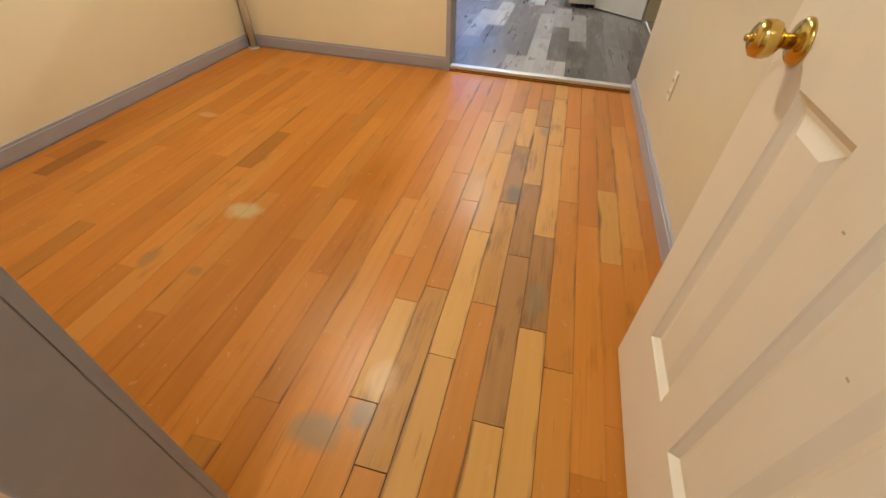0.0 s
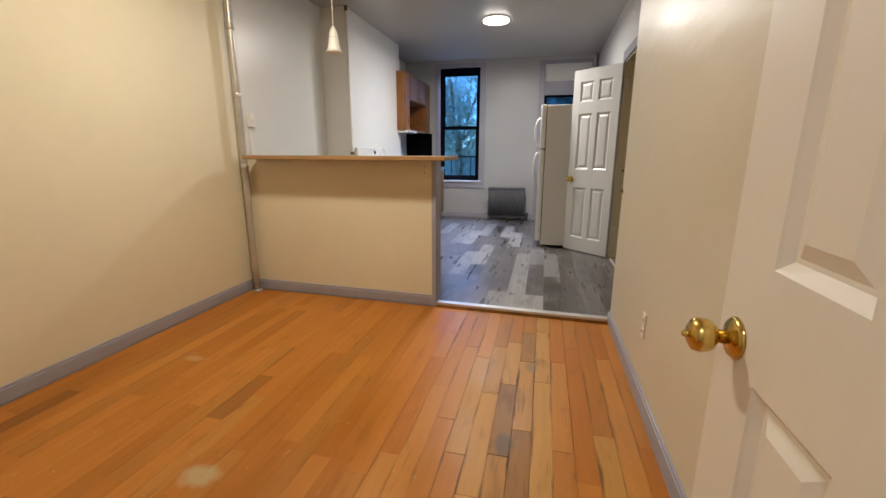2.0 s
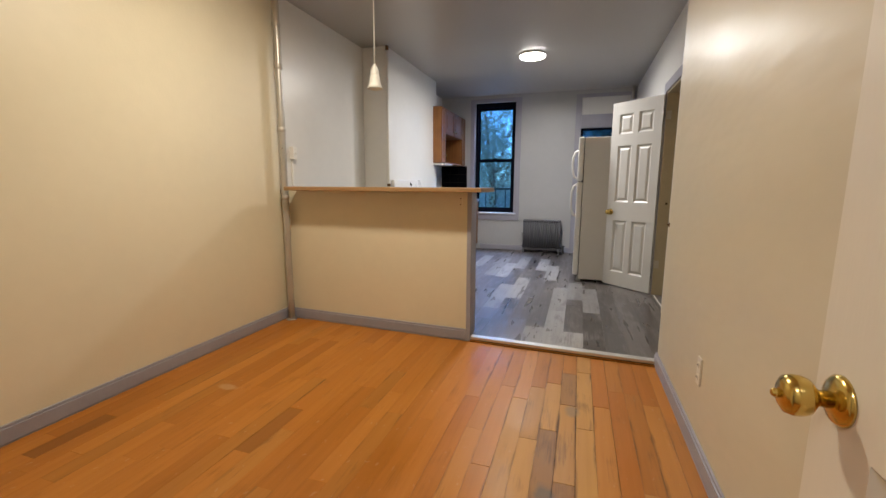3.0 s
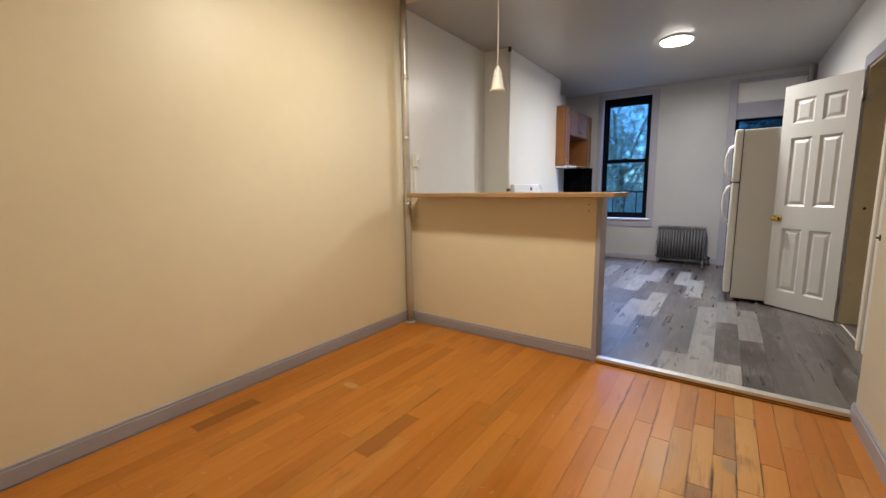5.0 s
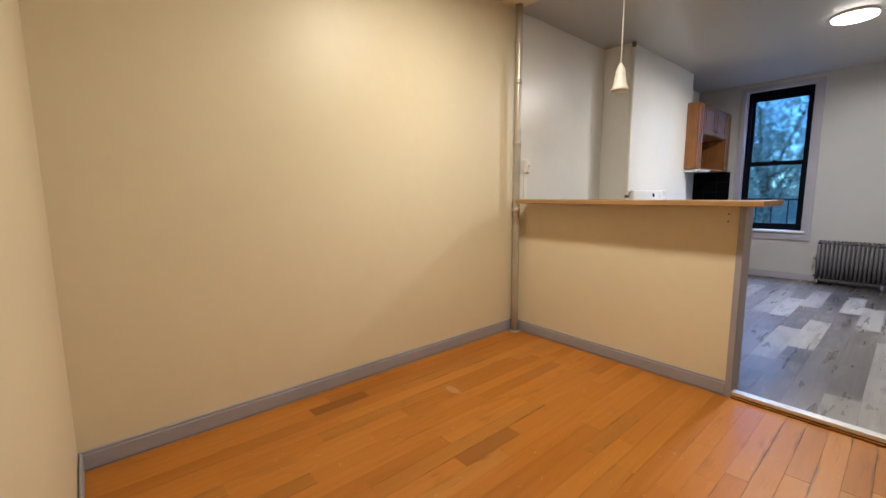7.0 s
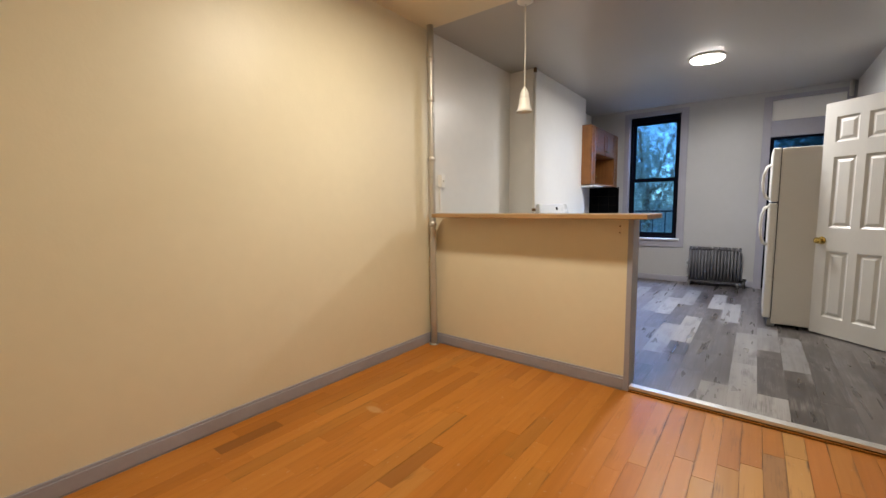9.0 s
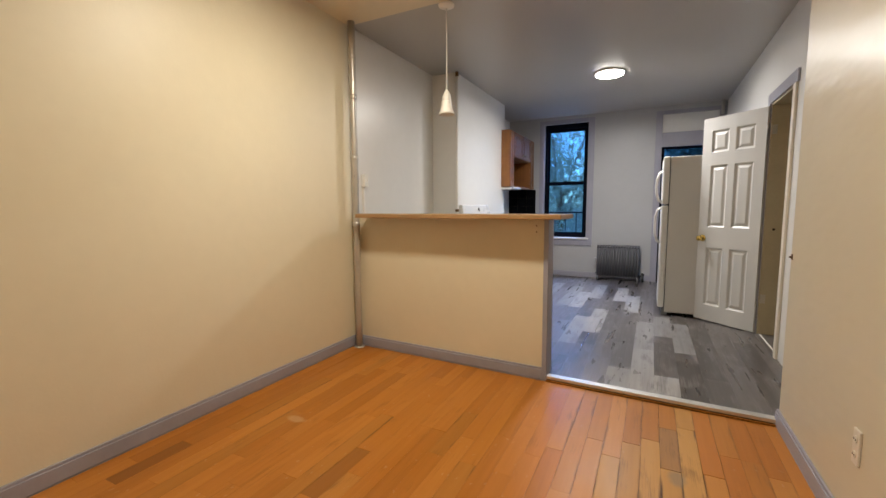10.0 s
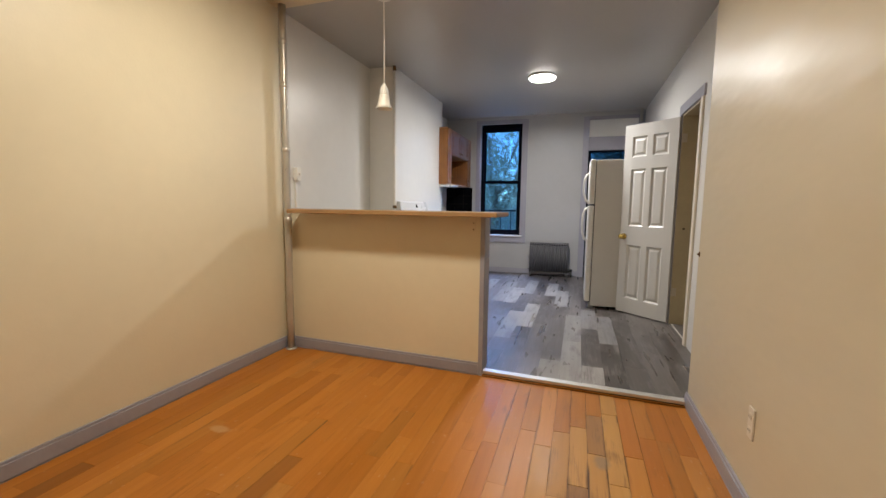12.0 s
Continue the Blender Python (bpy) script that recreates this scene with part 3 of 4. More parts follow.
def window_unit():
    t = thing("window_1", "tall black double-hung window with grey casing, blue dusk outside", "window", kind="structure")
    fy = FAR + 0.05
    bm = bmesh.new()
    for b in ((WX0, WX0 + 0.05, WZ0, WZ1), (WX1 - 0.05, WX1, WZ0, WZ1), (WX0 + 0.05, WX1 - 0.05, WZ1 - 0.075, WZ1), (WX0 + 0.05, WX1 - 0.05, WZ0, WZ0 + 0.04)):
        bx(bm, b[0], b[1], fy, fy + 0.10, b[2], b[3], 0.004)
    part("window_frame", bm, BLACK_FRAME, t)
    mz = 1.60
    for name, z0, z1, y in (("lower_sash", WZ0 + 0.04, mz + 0.025, fy + 0.012), ("upper_sash", mz - 0.03, WZ1 - 0.075, fy + 0.055)):
        bm = bmesh.new()
        x0, x1 = WX0 + 0.05, WX1 - 0.05
        for b in ((x0, x0 + 0.032, z0, z1), (x1 - 0.032, x1, z0, z1), (x0 + 0.032, x1 - 0.032, z0, z0 + 0.045), (x0 + 0.032, x1 - 0.032, z1 - 0.045, z1)):
            bx(bm, b[0], b[1], y, y + 0.035, b[2], b[3], 0.003)
        s = part(name, bm, BLACK_FRAME, t)
        pane = part("pane", bx(bmesh.new(), x0 + 0.03, x1 - 0.03, y + 0.015, y + 0.019, z0 + 0.04, z1 - 0.04), GLASS, s, "window glass")
        pane.visible_shadow = False
    part("sash_lock", bx(bmesh.new(), 0.945, 0.995, fy - 0.004, fy + 0.02, mz + 0.022, mz + 0.04, 0.004), BLACK_FRAME, t)
    bm = bmesh.new()
    for b in ((WX0 - 0.07, WX0, WZ0 - 0.03, WZ1 + 0.06), (WX1, WX1 + 0.09, WZ0 - 0.03, WZ1 + 0.06), (WX0, WX1, WZ1, WZ1 + 0.06)):
        bx(bm, b[0], b[1], FAR - 0.02, FAR, b[2], b[3], 0.003)
    bx(bm, WX0 - 0.07, WX1 + 0.09, FAR - 0.02, FAR, WZ0 - 0.13, WZ0 - 0.03, 0.003)
    part("casing", bm, TRIM, t, "grey painted window casing")
    bm = bmesh.new()
    for b in ((WX0 - 0.001, WX0 + 0.012), (WX1 - 0.012, WX1 + 0.001)):
        bx(bm, b[0], b[1], FAR - 0.002, fy, WZ0, WZ1)
    part("jamb_liner", bm, TRIM, t)
    part("window_sill", bx(bmesh.new(), WX0 - 0.03, WX1 + 0.03, FAR - 0.045, fy, WZ0 - 0.03, WZ0 - 0.001, 0.006), DOOR_PAINT, t, "white painted sill")


window_unit()


def back_door():
    t = thing("door_2", "grey framed back door with dark glass and a closed transom panel above", "door", kind="structure")
    bm = bmesh.new()
    for b in ((GX0 - 0.09, GX0, KF, GZ1 + 0.05), (GX1, GX1 + 0.07, KF, GZ1 + 0.05), (GX0, GX1, GZ1, GZ1 + 0.05)):
        bx(bm, b[0], b[1], FAR - 0.025, FAR, b[2], b[3], 0.003)
    part("casing", bm, TRIM, t)
    part("transom_panel", bx(bmesh.new(), GX0, GX1, FAR + 0.03, FAR + 0.06, 2.30, GZ1, 0.004), WHITE_WALL, t, "off-white boarded transom")
    part("transom_bar", bx(bmesh.new(), GX0, GX1, FAR - 0.02, FAR + 0.08, 2.09, 2.30, 0.004), TRIM, t)
    bm = bmesh.new()
    for b in ((GX0, GX0 + 0.04, KF, 2.09), (GX1 - 0.04, GX1, KF, 2.09), (GX0 + 0.04, GX1 - 0.04, 2.06, 2.09), (GX0 + 0.04, GX1 - 0.04, KF, 0.9)):
        bx(bm, b[0], b[1], FAR + 0.03, FAR + 0.07, b[2], b[3], 0.003)
    part("door_frame", bm, BLACK_FRAME, t)
    pane = part("pane", bx(bmesh.new(), GX0 + 0.035, GX1 - 0.035, FAR + 0.048, FAR + 0.052, 0.895, 2.065), DARK_GLASS, t, "dark door glass")
    pane.visible_shadow = False
    part("pipe_stub", tube(bmesh.new(), [(3.13, FAR - 0.05, 2.50), (3.13, FAR - 0.05, TOP)], 0.022, 12), PIPE_PAINT, t, "painted pipe end at the ceiling")


back_door()


def radiator():
    x0, n, pitch = 1.525, 16, 0.039
    t = thing("radiator", "old grey-painted cast iron column radiator under the bare wall", "radiator", (x0, 4.26, KF))
    b = bmesh.new()
    for y in (-0.055, 0.055):
        tube(b, [(0, y, 0.085), (0, y, 0.30), (0, y, 0.52)], 0.017, 10, 1.5)
    tube(b, [(0, -0.062, 0.075), (0, 0, 0.066), (0, 0.062, 0.075)], 0.018, 10)
    tube(b, [(0, -0.062, 0.525), (0, -0.03, 0.548), (0, 0.03, 0.548), (0, 0.062, 0.525)], 0.018, 10)
    me = bpy.data.meshes.new("section")
    b.to_mesh(me)
    b.free()
    me.materials.append(RADIATOR_PAINT)
    for k in range(n):
        s = new("section", me)
        s.parent = t
        s.location = (k * pitch + 0.02, 0, 0)
    for k in (0, n - 1):
        for y in (-0.06, 0.06):
            part("foot", lathe(bmesh.new(), [(0.02, 0), (0.017, 0.03), (0.022, 0.07)], pose(k * pitch + 0.02, y, 0), 10), RADIATOR_PAINT, t)
    for z in (0.09, 0.51):
        part("header", tube(bmesh.new(), [(0.02, 0, z), ((n - 1) * pitch + 0.02, 0, z)], 0.02, 10), RADIATOR_PAINT, t)
    bm = tube(bmesh.new(), [((n - 1) * pitch + 0.03, 0, 0.09), (n * pitch + 0.06, 0, 0.09)], 0.014, 10)
    tube(bm, [(n * pitch + 0.05, 0, 0.0), (n * pitch + 0.05, 0, 0.1)], 0.016, 10)
    lathe(bm, [(0.012, 0.1), (0.025, 0.115), (0.025, 0.13), (0.008, 0.135)], pose(n * pitch + 0.05, 0, 0), 12)
    part("valve", bm, RUBBER, t, "dark shut-off valve")
    part("air_vent", lathe(bmesh.new(), [(0.006, 0), (0.014, 0.01), (0.014, 0.05), (0.006, 0.055)], pose(-0.02, 0, 0.30), 10), STEEL, t)
    part("nipple", tube(bmesh.new(), [(-0.02, 0, 0.11), (0.02, 0, 0.10)], 0.012, 8), RADIATOR_PAINT, t)


radiator()


def fridge():
    t = thing("refrigerator", "white top-freezer refrigerator with bow handles and grey-white sides", "refrigerator", (2.45, 2.20, KF))
    d, w, h, split = 0.64, 0.70, 1.685, 1.185
    part("cabinet", bx(bmesh.new(), 0, d, 0, w, 0.03, h, 0.008), FRIDGE_SIDE, t)
    part("base_grille", bx(bmesh.new(), -0.03, 0.03, 0.01, w - 0.01, 0.0, 0.075, 0.004), GREY_TOP, t, "dark grey kick grille")
    for name, z0, z1, ha, hb in (("fridge_door", 0.08, split - 0.006, 0.78, split - 0.03), ("freezer_door", split + 0.006, h + 0.005, split + 0.03, 1.54)):
        dr = part(name, bx(bmesh.new(), -0.068, -0.006, -0.002, w + 0.002, z0, z1, 0.012), APPLIANCE, t)
        bm = tube(bmesh.new(), [(-0.066, 0.055, ha), (-0.10, 0.055, ha + 0.02), (-0.122, 0.055, ha + 0.09), (-0.128, 0.055, (ha + hb) / 2), (-0.122, 0.055, hb - 0.09), (-0.10, 0.055, hb - 0.02), (-0.066, 0.055, hb)], 0.012, 10, 1.3)
        part("handle", bm, APPLIANCE, dr, "white bow handle")
    part("gasket", bx(bmesh.new(), -0.006, 0.0, 0.008, w - 0.008, 0.09, h - 0.01), RUBBER, t)
    part("top_hinge", bx(bmesh.new(), -0.05, 0.05, w - 0.06, w - 0.01, h, h + 0.02, 0.004), PLASTIC, t)


fridge()


def raised_door(x, y0, y1, z0, z1, parent, handle=None, name="door", wood_kind=None):
    """A cabinet door facing +x with a raised field."""
    bm = bmesh.new()
    bx(bm, x, x + 0.012, y0 + 0.003, y1 - 0.003, z0 + 0.003, z1 - 0.003)
    for b in ((y0 + 0.003, y0 + 0.055, z0 + 0.003, z1 - 0.003), (y1 - 0.055, y1 - 0.003, z0 + 0.003, z1 - 0.003), (y0 + 0.055, y1 - 0.055, z0 + 0.003, z0 + 0.055), (y0 + 0.055, y1 - 0.055, z1 - 0.055, z1 - 0.003)):
        bx(bm, x + 0.012, x + 0.02, b[0], b[1], b[2], b[3], 0.002)
    if z1 - z0 > 0.16:
        bx(bm, x + 0.012, x + 0.019, y0 + 0.075, y1 - 0.075, z0 + 0.075, z1 - 0.075, 0.003)
    d = part(name, bm, wood_kind or OAK, parent)
    if handle:
        part("knob", lathe(bmesh.new(), [(0.006, 0), (0.006, 0.012), (0.014, 0.018), (0.012, 0.026)], pose(x + 0.02, handle[0], handle[1], 0, 90), 12), BRASS, d)


def wall_cabinets():
    x0, x1, z0, z1 = 0.302, 0.42, 1.50, 2.315
    t = thing("wall_cabinet", "golden oak tall narrow wall cabinet fixed beside the chimney breast", "cabinet", (0, 0, 0))
    part("body", bx(bmesh.new(), x0, x1, 3.05, 3.235, z0, z1, 0.002), OAK, t)
    raised_door(x1, 3.053, 3.232, z0 + 0.005, z1 - 0.005, t, (3.20, 1.61))
    t = thing("wall_cabinet", "brown oak short wall cabinet over an open niche", "cabinet", (0, 0, 0))
    part("body", bx(bmesh.new(), 0.02, x1, 3.24, 4.17, 1.94, z1, 0.002), OAK_DARK, t)
    raised_door(x1, 3.245, 3.70, 1.945, z1 - 0.005, t, (3.65, 2.0), wood_kind=OAK_DARK)
    raised_door(x1, 3.705, 4.165, 1.945, z1 - 0.005, t, (3.75, 2.0), wood_kind=OAK_DARK)
    part("shelf_back", bx(bmesh.new(), 0.02, 0.035, 3.24, 4.17, 1.52, 1.94), OAK, t)
    part("shelf", bx(bmesh.new(), 0.02, x1, 3.24, 4.17, z0, 1.52, 0.002), OAK, t)
    t = thing("wall_cabinet", "golden oak tall wall cabinet next to the window", "cabinet", (0, 0, 0))
    part("body", bx(bmesh.new(), 0.02, x1, 4.175, FAR - 0.002, z0, z1, 0.002), OAK, t)
    raised_door(x1, 4.178, FAR - 0.005, z0 + 0.005, z1 - 0.005, t, (4.21, 1.61), wood_kind=OAK_DARK)
    t = thing("range_hood", "slim white range hood under the oak cabinet", "range hood", (0, 0, 0))
    bm = bx(bmesh.new(), x0, 0.465, 3.13, 3.53, 1.472, 1.497, 0.008)
    bx(bm, x0, 0.44, 3.06, 3.13, 1.462, 1.492, 0.006)
    part("canopy", bm, APPLIANCE, t)
    part("filter", bx(bmesh.new(), 0.33, 0.45, 3.17, 3.49, 1.466, 1.472), STEEL, t)


wall_cabinets()


def base_run():
    splash = structure("backsplash", [(0.0, 0.478, FAR - 0.008, FAR, 0.93, 1.50)], DARK, "glossy black tiled splashback on the end wall")
    for row in range(4):
        for col in range(3):
            x, z = col * 0.16, 0.932 + row * 0.142
            part("tile", bx(bmesh.new(), x + 0.001, x + 0.157, FAR - 0.015, FAR - 0.008, z, z + 0.139, 0.0015), BLACK, splash)
    t = thing("base_cabinet", "golden oak base cabinet under a grey worktop", "cabinet", (0, 0, 0))
    part("body", bx(bmesh.new(), 0.02, 0.68, 3.63, 4.36, KF + 0.09, 0.88, 0.002), OAK, t)
    part("toe_kick", bx(bmesh.new(), 0.05, 0.63, 3.635, 4.355, KF, KF + 0.09), DARK, t)
    raised_door(0.68, 3.635, 3.99, KF + 0.10, 0.72, t, (3.95, 0.62))
    raised_door(0.68, 3.995, 4.355, KF + 0.10, 0.72, t, (4.03, 0.62))
    raised_door(0.68, 3.635, 4.355, 0.73, 0.875, t, (3.99, 0.80), "drawer")
    t = thing("worktop", "grey laminate worktop with a deep front edge", "worktop", (0, 0, 0))
    part("slab", bx(bmesh.new(), 0.02, 0.71, 3.632, 4.364, 0.88, 0.925, 0.005), GREY_TOP, t)


base_run()


def white_range():
    t = thing("white_range", "white enamel gas range with a sloped backguard against the chimney breast", "range", (0.302, 1.535, KF))
    part("body", bx(bmesh.new(), 0.0, 0.62, 0.0, 0.90, 0.02, 0.87, 0.008), APPLIANCE, t)
    part("cooktop", bx(bmesh.new(), 0.0, 0.64, -0.004, 0.904, 0.87, 0.895, 0.006), APPLIANCE, t)
    part("oven_door", bx(bmesh.new(), 0.62, 0.65, 0.02, 0.88, 0.22, 0.74, 0.008), APPLIANCE, t)
    part("handle", tube(bmesh.new(), [(0.65, 0.08, 0.70), (0.69, 0.09, 0.70), (0.69, 0.81, 0.70), (0.65, 0.82, 0.70)], 0.012, 10), APPLIANCE, t)
    bm = bmesh.new()
    a = [(0.0, -0.03, 0.895), (0.11, -0.03, 0.895), (0.11, 0.93, 0.895), (0.0, 0.93, 0.895)]
    b = [(0.0, 0.03, 1.20), (0.045, 0.03, 1.20), (0.045, 0.87, 1.20), (0.0, 0.87, 1.20)]
    va, vb = [bm.verts.new(v) for v in a], [bm.verts.new(v) for v in b]
    for k in range(4):
        bm.faces.new((va[k], va[(k + 1) % 4], vb[(k + 1) % 4], vb[k]))
    bm.faces.new(va[::-1])
    bm.faces.new(vb)
    bmesh.ops.bevel(bm, geom=bm.edges[:], offset=0.014, segments=3, affect="EDGES", profile=0.5)
    g = part("backguard", bm, APPLIANCE, t)
    part("clock_dial", lathe(bmesh.new(), [(0.022, 0), (0.020, 0.006), (0.0, 0.008)], pose(0.058, 0.50, 1.145, 0, 77), 18), BLACK, g, "small black clock knob")
    for y in (0.14, 0.34, 0.56, 0.76):
        part("burner_grate", tube(bmesh.new(), [(0.2, y - 0.06, 0.91), (0.44, y - 0.06, 0.91), (0.44, y + 0.06, 0.91), (0.2, y + 0.06, 0.91), (0.2, y - 0.06, 0.91)], 0.007, 6), BLACK, t)
    for y in (0.12, 0.30, 0.60, 0.78):
        part("dial", lathe(bmesh.new(), [(0.02, 0), (0.016, 0.025), (0.006, 0.03)], pose(0.62, y, 0.81, 0, 90), 12), APPLIANCE, t)


white_range()


def corner_pipe():
    t = thing("corner_pipe", "thin painted pipe down the chimney breast corner with dark cap", "pipe", (0.32, 1.478, KF))
    part("pipe", tube(bmesh.new(), [(0, 0, 0), (0, 0, 1.2), (0, 0, TOP - KF - 0.03)], 0.017, 12), PLASTIC, t)
    for z in (1.06, 1.12):
        part("coupling", lathe(bmesh.new(), [(0.017, z), (0.022, z + 0.004), (0.022, z + 0.028), (0.017, z + 0.032)], seg=10), RUST, t, "brown rusty pipe coupling")
    part("cap", lathe(bmesh.new(), [(0.018, TOP - KF - 0.06), (0.019, TOP - KF - 0.01)], seg=10), RUST, t, "dark pipe cap")
    t = thing("switch_box", "white surface switch box on raceway beside the riser pipe", "switch", (0.0, 0.19, 1.437))
    part("box", bx(bmesh.new(), 0.0, 0.042, -0.026, 0.026, -0.055, 0.055, 0.005), PLASTIC, t)
    part("toggle", bx(bmesh.new(), 0.042, 0.056, -0.005, 0.005, -0.01, 0.012, 0.002), PLASTIC, t)
    part("raceway", bx(bmesh.new(), 0.0, 0.014, -0.012, 0.012, -0.28, -0.055, 0.003), PLASTIC, t)


corner_pipe()

# ---- outdoors ----
tagged(mesh_object("ground", bx(bmesh.new(), -400, 400, FAR + 0.2, 800, -3.4, -3.2), EARTH), "dark earth of the back yards", "ground", kind="structure")


def tree(place, height, seed, spread):
    rnd = random.Random(seed)
    t = thing("tree", "leafy street tree in blue evening light outside the window", "tree", place)
    bm = tube(bmesh.new(), [(0, 0, 0), (0.05, 0.03, height * 0.3), (0.0, -0.05, height * 0.6)], 0.14, 10)
    tips = []
    for k in range(9):
        a = k * 2.4
        z0 = height * rnd.uniform(0.35, 0.6)
        tip = Vector((math.cos(a) * spread * rnd.uniform(0.5, 1), math.sin(a) * spread * rnd.uniform(0.4, 0.8), height * rnd.uniform(0.6, 1.0)))
        tube(bm, [(0, 0, z0), tip * 0.5 + Vector((0, 0, z0 * 0.5 + 0.1)), tip], 0.045, 6)
        tips.append(tip)
    part("trunk", bm, BARK, t)
    verts, faces = [], []
    for k in range(13000):
        c = rnd.choice(tips) * rnd.uniform(0.55, 1.08) + Vector((rnd.gauss(0, 0.5), rnd.gauss(0, 0.45), rnd.gauss(0, 0.55)))
        m = Euler((rnd.uniform(0, 6), rnd.uniform(0, 6), rnd.uniform(0, 6))).to_matrix()
        s = rnd.uniform(0.045, 0.08)
        n = len(verts)
        verts += [tuple(c + m @ Vector(v) * s) for v in ((-1, 0, 0), (0, -0.45, 0.08), (1.1, 0, 0), (0, 0.45, 0.08))]
        faces.append((n, n + 1, n + 2, n + 3))
    me = bpy.data.meshes.new("crown")
    me.from_pydata(verts, [], faces)
    me.materials.append(LEAF)
    crown = new("crown", me)
    crown.parent = t


tree((-0.9, 13.5, -3.2), 8.6, 3, 2.6)
tree((-4.0, 17.5, -3.2), 10.5, 8, 3.2)
tree((1.8, 18.5, -3.2), 9.6, 12, 3.0)
tree((4.2, 11.6, -3.2), 8.4, 5, 2.2)


def iron_railing():
    t = thing("balcony_railing", "black iron fire escape railing outside the window", "railing", (-0.6, 5.4, -0.2))
    for z in (0.45, 0.80, 1.28):
        part("rail", bx(bmesh.new(), 0, 3.2, -0.015, 0.015, z, z + 0.03, 0.003), IRON, t)
    for k in range(17):
        part("bar", bx(bmesh.new(), 0.2 * k, 0.2 * k + 0.016, -0.008, 0.008, 0.0, 1.28), IRON, t)
    part("platform", bx(bmesh.new(), 0, 3.2, -0.9, 0.05, -0.05, 0.0), IRON, t)


iron_railing()

# ---- floor boards, one by one ----
PIECES = {}


def piece_mesh(name, w, l, h, edge, material):
    """A board with a softened upper edge; alike boards share it."""
    key = (name, round(w, 4), round(l, 3), material.name)
    if key not in PIECES:
        bm = bmesh.new()
        lo = [bm.verts.new((x, y, -h)) for x, y in ((0, 0), (w, 0), (w, l), (0, l))]
        md = [bm.verts.new((x, y, -edge)) for x, y in ((0, 0), (w, 0), (w, l), (0, l))]
        e = edge
        up = [bm.verts.new((x, y, 0)) for x, y in ((e, e), (w - e, e), (w - e, l - e), (e, l - e))]
        for a, b in ((lo, md), (md, up)):
            for k in range(4):
                bm.faces.new((a[k], a[(k + 1) % 4], b[(k + 1) % 4], b[k]))
        bm.faces.new(up)
        me = bpy.data.meshes.new(name)
        bm.to_mesh(me)
        bm.free()
        me.materials.append(material)
        PIECES[key] = me
    return PIECES[key]


def lay_board(parent, name, x, y, z, w, l, material, edge):
    ob = new(name, piece_mesh(name, w, l, 0.014, edge, material))
    ob.parent = parent
    ob.location = (x, y, z)
    return ob


floor_living = structure("floor_living", [(-0.15, 1.672, BACK - 0.12, 0.07, -0.2, -0.013), (1.672, W + 0.1, BACK - 0.12, 0.0, -0.2, -0.013), (0.9, W + 0.1, -4.5, BACK - 0.12, -0.2, -0.013)], DARK, "old orange hardwood strip floor, worn pale and grey in places")
floor_kitchen = structure("floor_kitchen", [(-0.15, 1.672, 0.07, FAR + 0.2, -0.2, KF - 0.0135), (1.672, 2.3, 0.03, FAR + 0.2, -0.2, KF - 0.0135), (2.3, KR + 0.14, 0.0, FAR + 0.2, -0.2, KF - 0.0135)], DARK, "grey mixed-tone vinyl plank floor")

rnd = random.Random(11)
BW = 0.085
X0 = -0.006


def board_material(x, y):
    """Worn strip between the doorways; fresher boards elsewhere."""
    r = rnd.random()
    if 2.06 < x < 2.60:
        if y > -0.35:
            return PLANK_PINK if r < 0.75 else PLANK_WORN
        if x < 2.15:
            return PLANK_PINK if r < 0.7 else PLANK_WORN
        return PLANK_GREY if r < 0.34 else PLANK_WORN if r < 0.88 else PLANK_PINK
    if 1.82 < x < 2.07 or x > 2.69:
        return PLANK_PINK if r < 0.35 else PLANK
    return PLANK_PINK if r < 0.10 else PLANK


A, P, N, G, D, L = PLANK, PLANK_PINK, PLANK_WORN, PLANK_GREY, PLANK_DARK, PLANK_PALE
LAID = {  # column: joints from the back wall to the threshold, and the boards between them
    21: ((-4.4, -2.62, -1.75, -0.9), (A, P, A, A)),
    22: ((-4.4, -2.377, -1.62, -0.8), (A, P, A, P)),
    23: ((-4.4, -2.95, -1.98, -1.1), (A, A, P, P)),
    24: ((-4.4, -2.55, -2.18, -1.35, -0.62), (P, L, P, P, P)),
    25: ((-4.4, -2.71, -2.10, -1.56, -0.74), (P, N, P, L, P)),
    26: ((-4.4, -2.36, -1.755, -1.10, -0.58), (N, L, L, N, P)),
    27: ((-4.4, -2.85, -2.127, -1.529, -1.0, -0.5), (P, P, N, G, N, P)),
    28: ((-4.4, -2.527, -1.86, -1.355, -0.732, -0.34), (L, G, G, N, G, P)),
    29: ((-4.4, -2.19, -1.72, -0.94, -0.3), (L, G, L, N, L)),
    30: ((-4.4, -2.9, -2.317, -1.45, -0.7), (P, P, P, P, A)),
    31: ((-4.4, -2.593, -1.6, -0.5), (A, A, A, P)),
    32: ((-4.4, -2.45, -1.81, -1.315, -0.5), (A, A, L, P, A)),
    12: ((-4.4, -2.3, -1.6, -1.225, -0.4), (A, A, D, A, A)),
    2: ((-4.4, -1.92, -1.58, -0.8), (A, D, A, A)),
    15: ((-4.4, -2.45, -1.75, -0.9), (A, P, A, A)),
    18: ((-4.4, -2.0, -1.1), (A, P, A)),
}
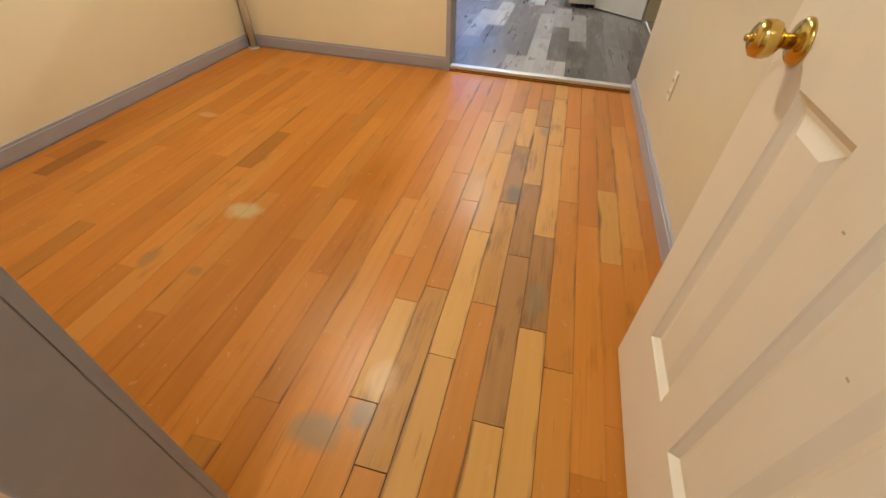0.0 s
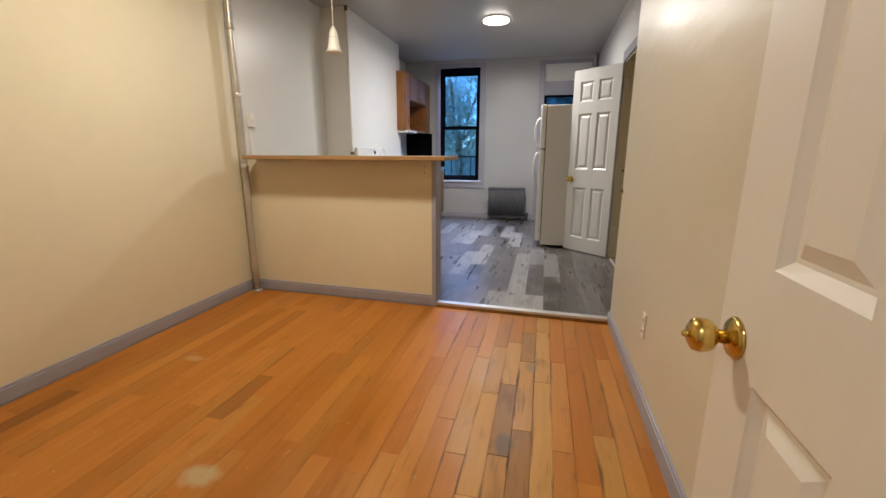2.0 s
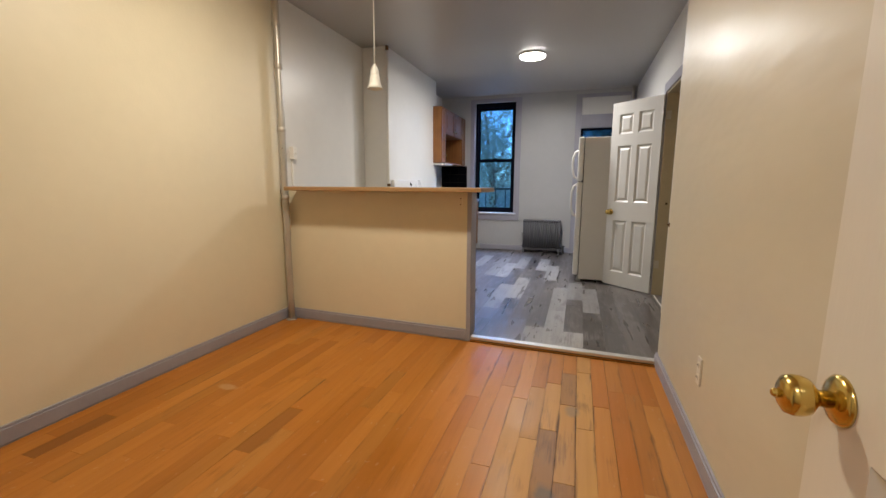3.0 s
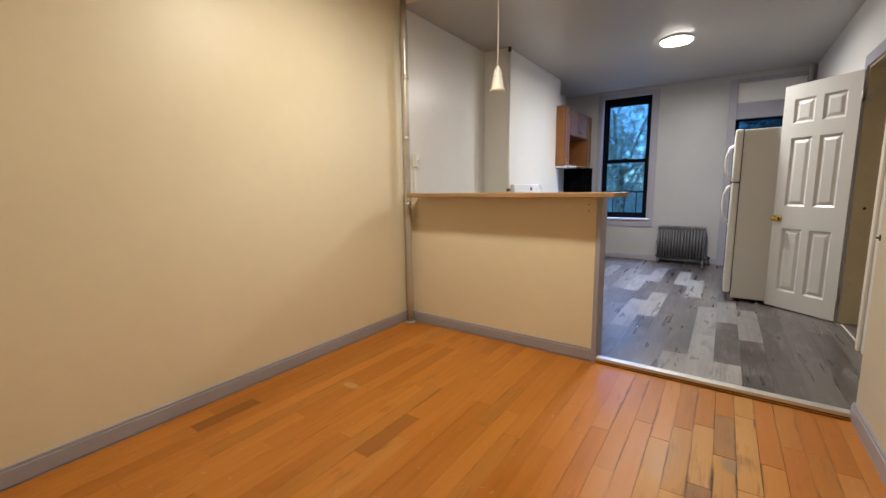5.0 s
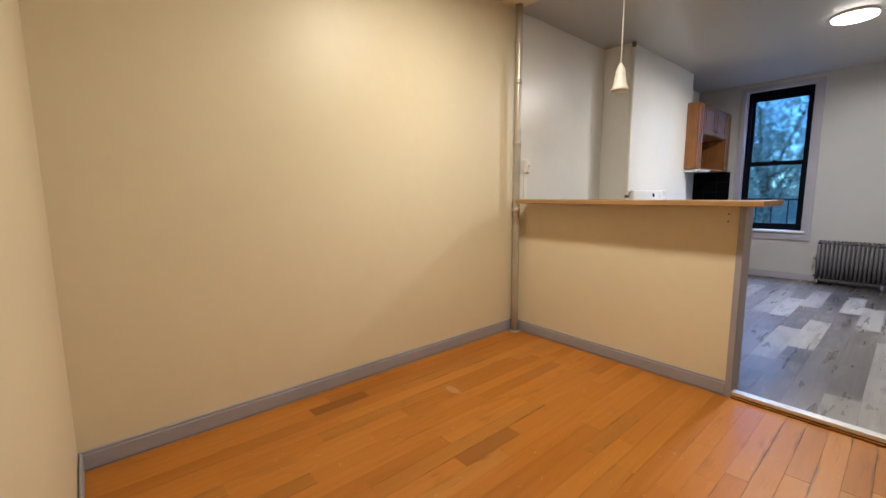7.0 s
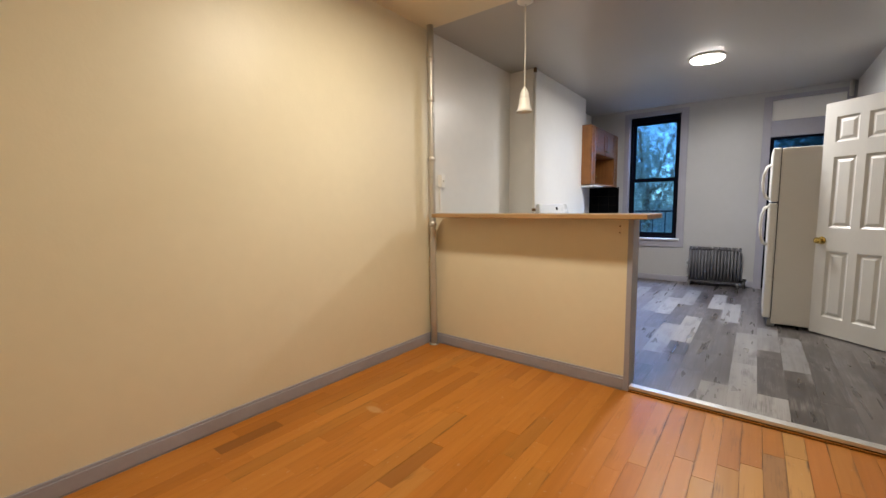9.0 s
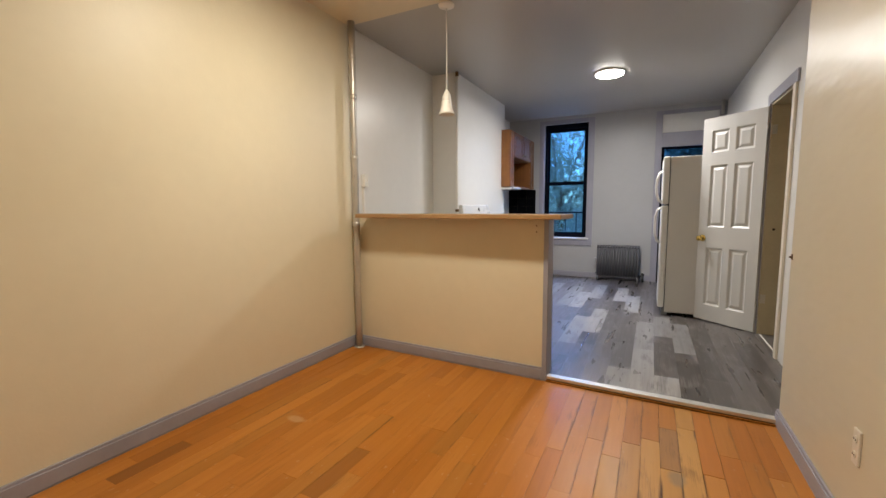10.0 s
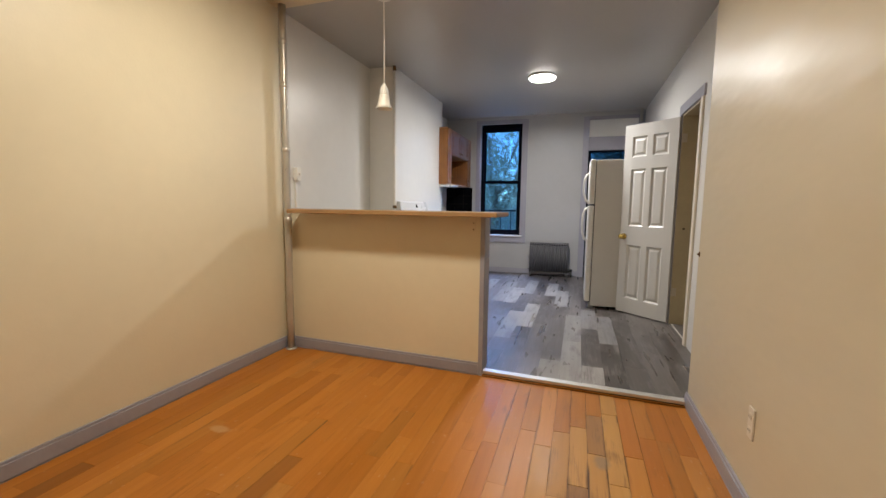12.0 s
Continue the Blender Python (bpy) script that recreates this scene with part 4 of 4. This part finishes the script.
for c in range(36):
    x = X0 + c * BW
    x1 = min(x + BW, W)
    x = max(x, 0.0)
    if x1 - x < 0.01:
        continue
    if c in LAID:
        joints, kinds = LAID[c]
        worn = c in range(24, 31)
        for y, y1, kind in zip(joints, (*joints[1:], line_y(x) - 0.02), kinds):
            y = max(y, -4.4 if x > 0.98 else BACK)
            gap = rnd.choice((0.0005, 0.0008, 0.0012, 0.0016) if worn else (0.0002, 0.0003, 0.001))
            lay_board(floor_living, "plank", x, y, -rnd.random() * 0.0008, x1 - x - gap, y1 - y - (gap + 0.0012 if worn else gap), kind, 0.0005 if worn else 0.0002)
        continue
    y = -4.4 if x > 0.98 else BACK
    short = 2.06 < x < 2.6
    end = line_y(x) - 0.02
    while y < end:
        l = rnd.choice((0.32, 0.38, 0.46, 0.55) if short else (0.45, 0.6, 0.75, 0.9, 1.1))
        if end - (y + l) < 0.2:
            l = end - y
        gap = rnd.choice((0.0002, 0.0002, 0.0003, 0.0003, 0.0009))
        lay_board(floor_living, "plank", x, y, 0.0, x1 - x - gap, l - gap, board_material(x + BW / 2, y + l / 2), 0.0005 if short else 0.0002)
        y += l

EDGES = [0.0] + [0.1 + 0.15 * k for k in range(21)] + [KR]
PALE = {4: ((3.0, 3.9),), 7: ((2.75, 3.65),), 9: ((2.2, 3.5),), 10: ((2.15, 3.1),), 11: ((0.8, 1.77), (2.75, 3.75)), 12: ((1.2, 2.18),), 13: ((2.7, 3.6),),
        14: ((0.05, 0.39), (2.15, 3.1)), 15: ((0.04, 0.9), (0.9, 1.8)), 16: ((0.03, 0.35), (1.33, 2.08)), 17: ((0.92, 1.85),)}
for c, (x, x1) in enumerate(zip(EDGES, EDGES[1:])):
    start = 0.056 + (line_y(x) if x > 1.6 else 0.0)
    y, pale = start, list(PALE.get(c, ()))
    first = 0.25 + (c * 0.37) % 0.65
    while y < FAR - 0.01:
        if pale and y >= pale[0][0] - 0.06:
            y1, kind = pale.pop(0)[1], VINYL_PALE
        else:
            y1 = y + (first if y == start else rnd.choice((0.62, 0.78, 0.91)))
            if pale and y1 > pale[0][0] - 0.15:
                y1 = pale[0][0]
            kind = VINYL
        y1 = FAR if FAR - y1 < 0.12 else min(y1, FAR)
        lay_board(floor_kitchen, "vinyl_plank", x, y, KF, x1 - x - 0.0003, y1 - y - 0.0003, kind, 0.0004)
        y = y1
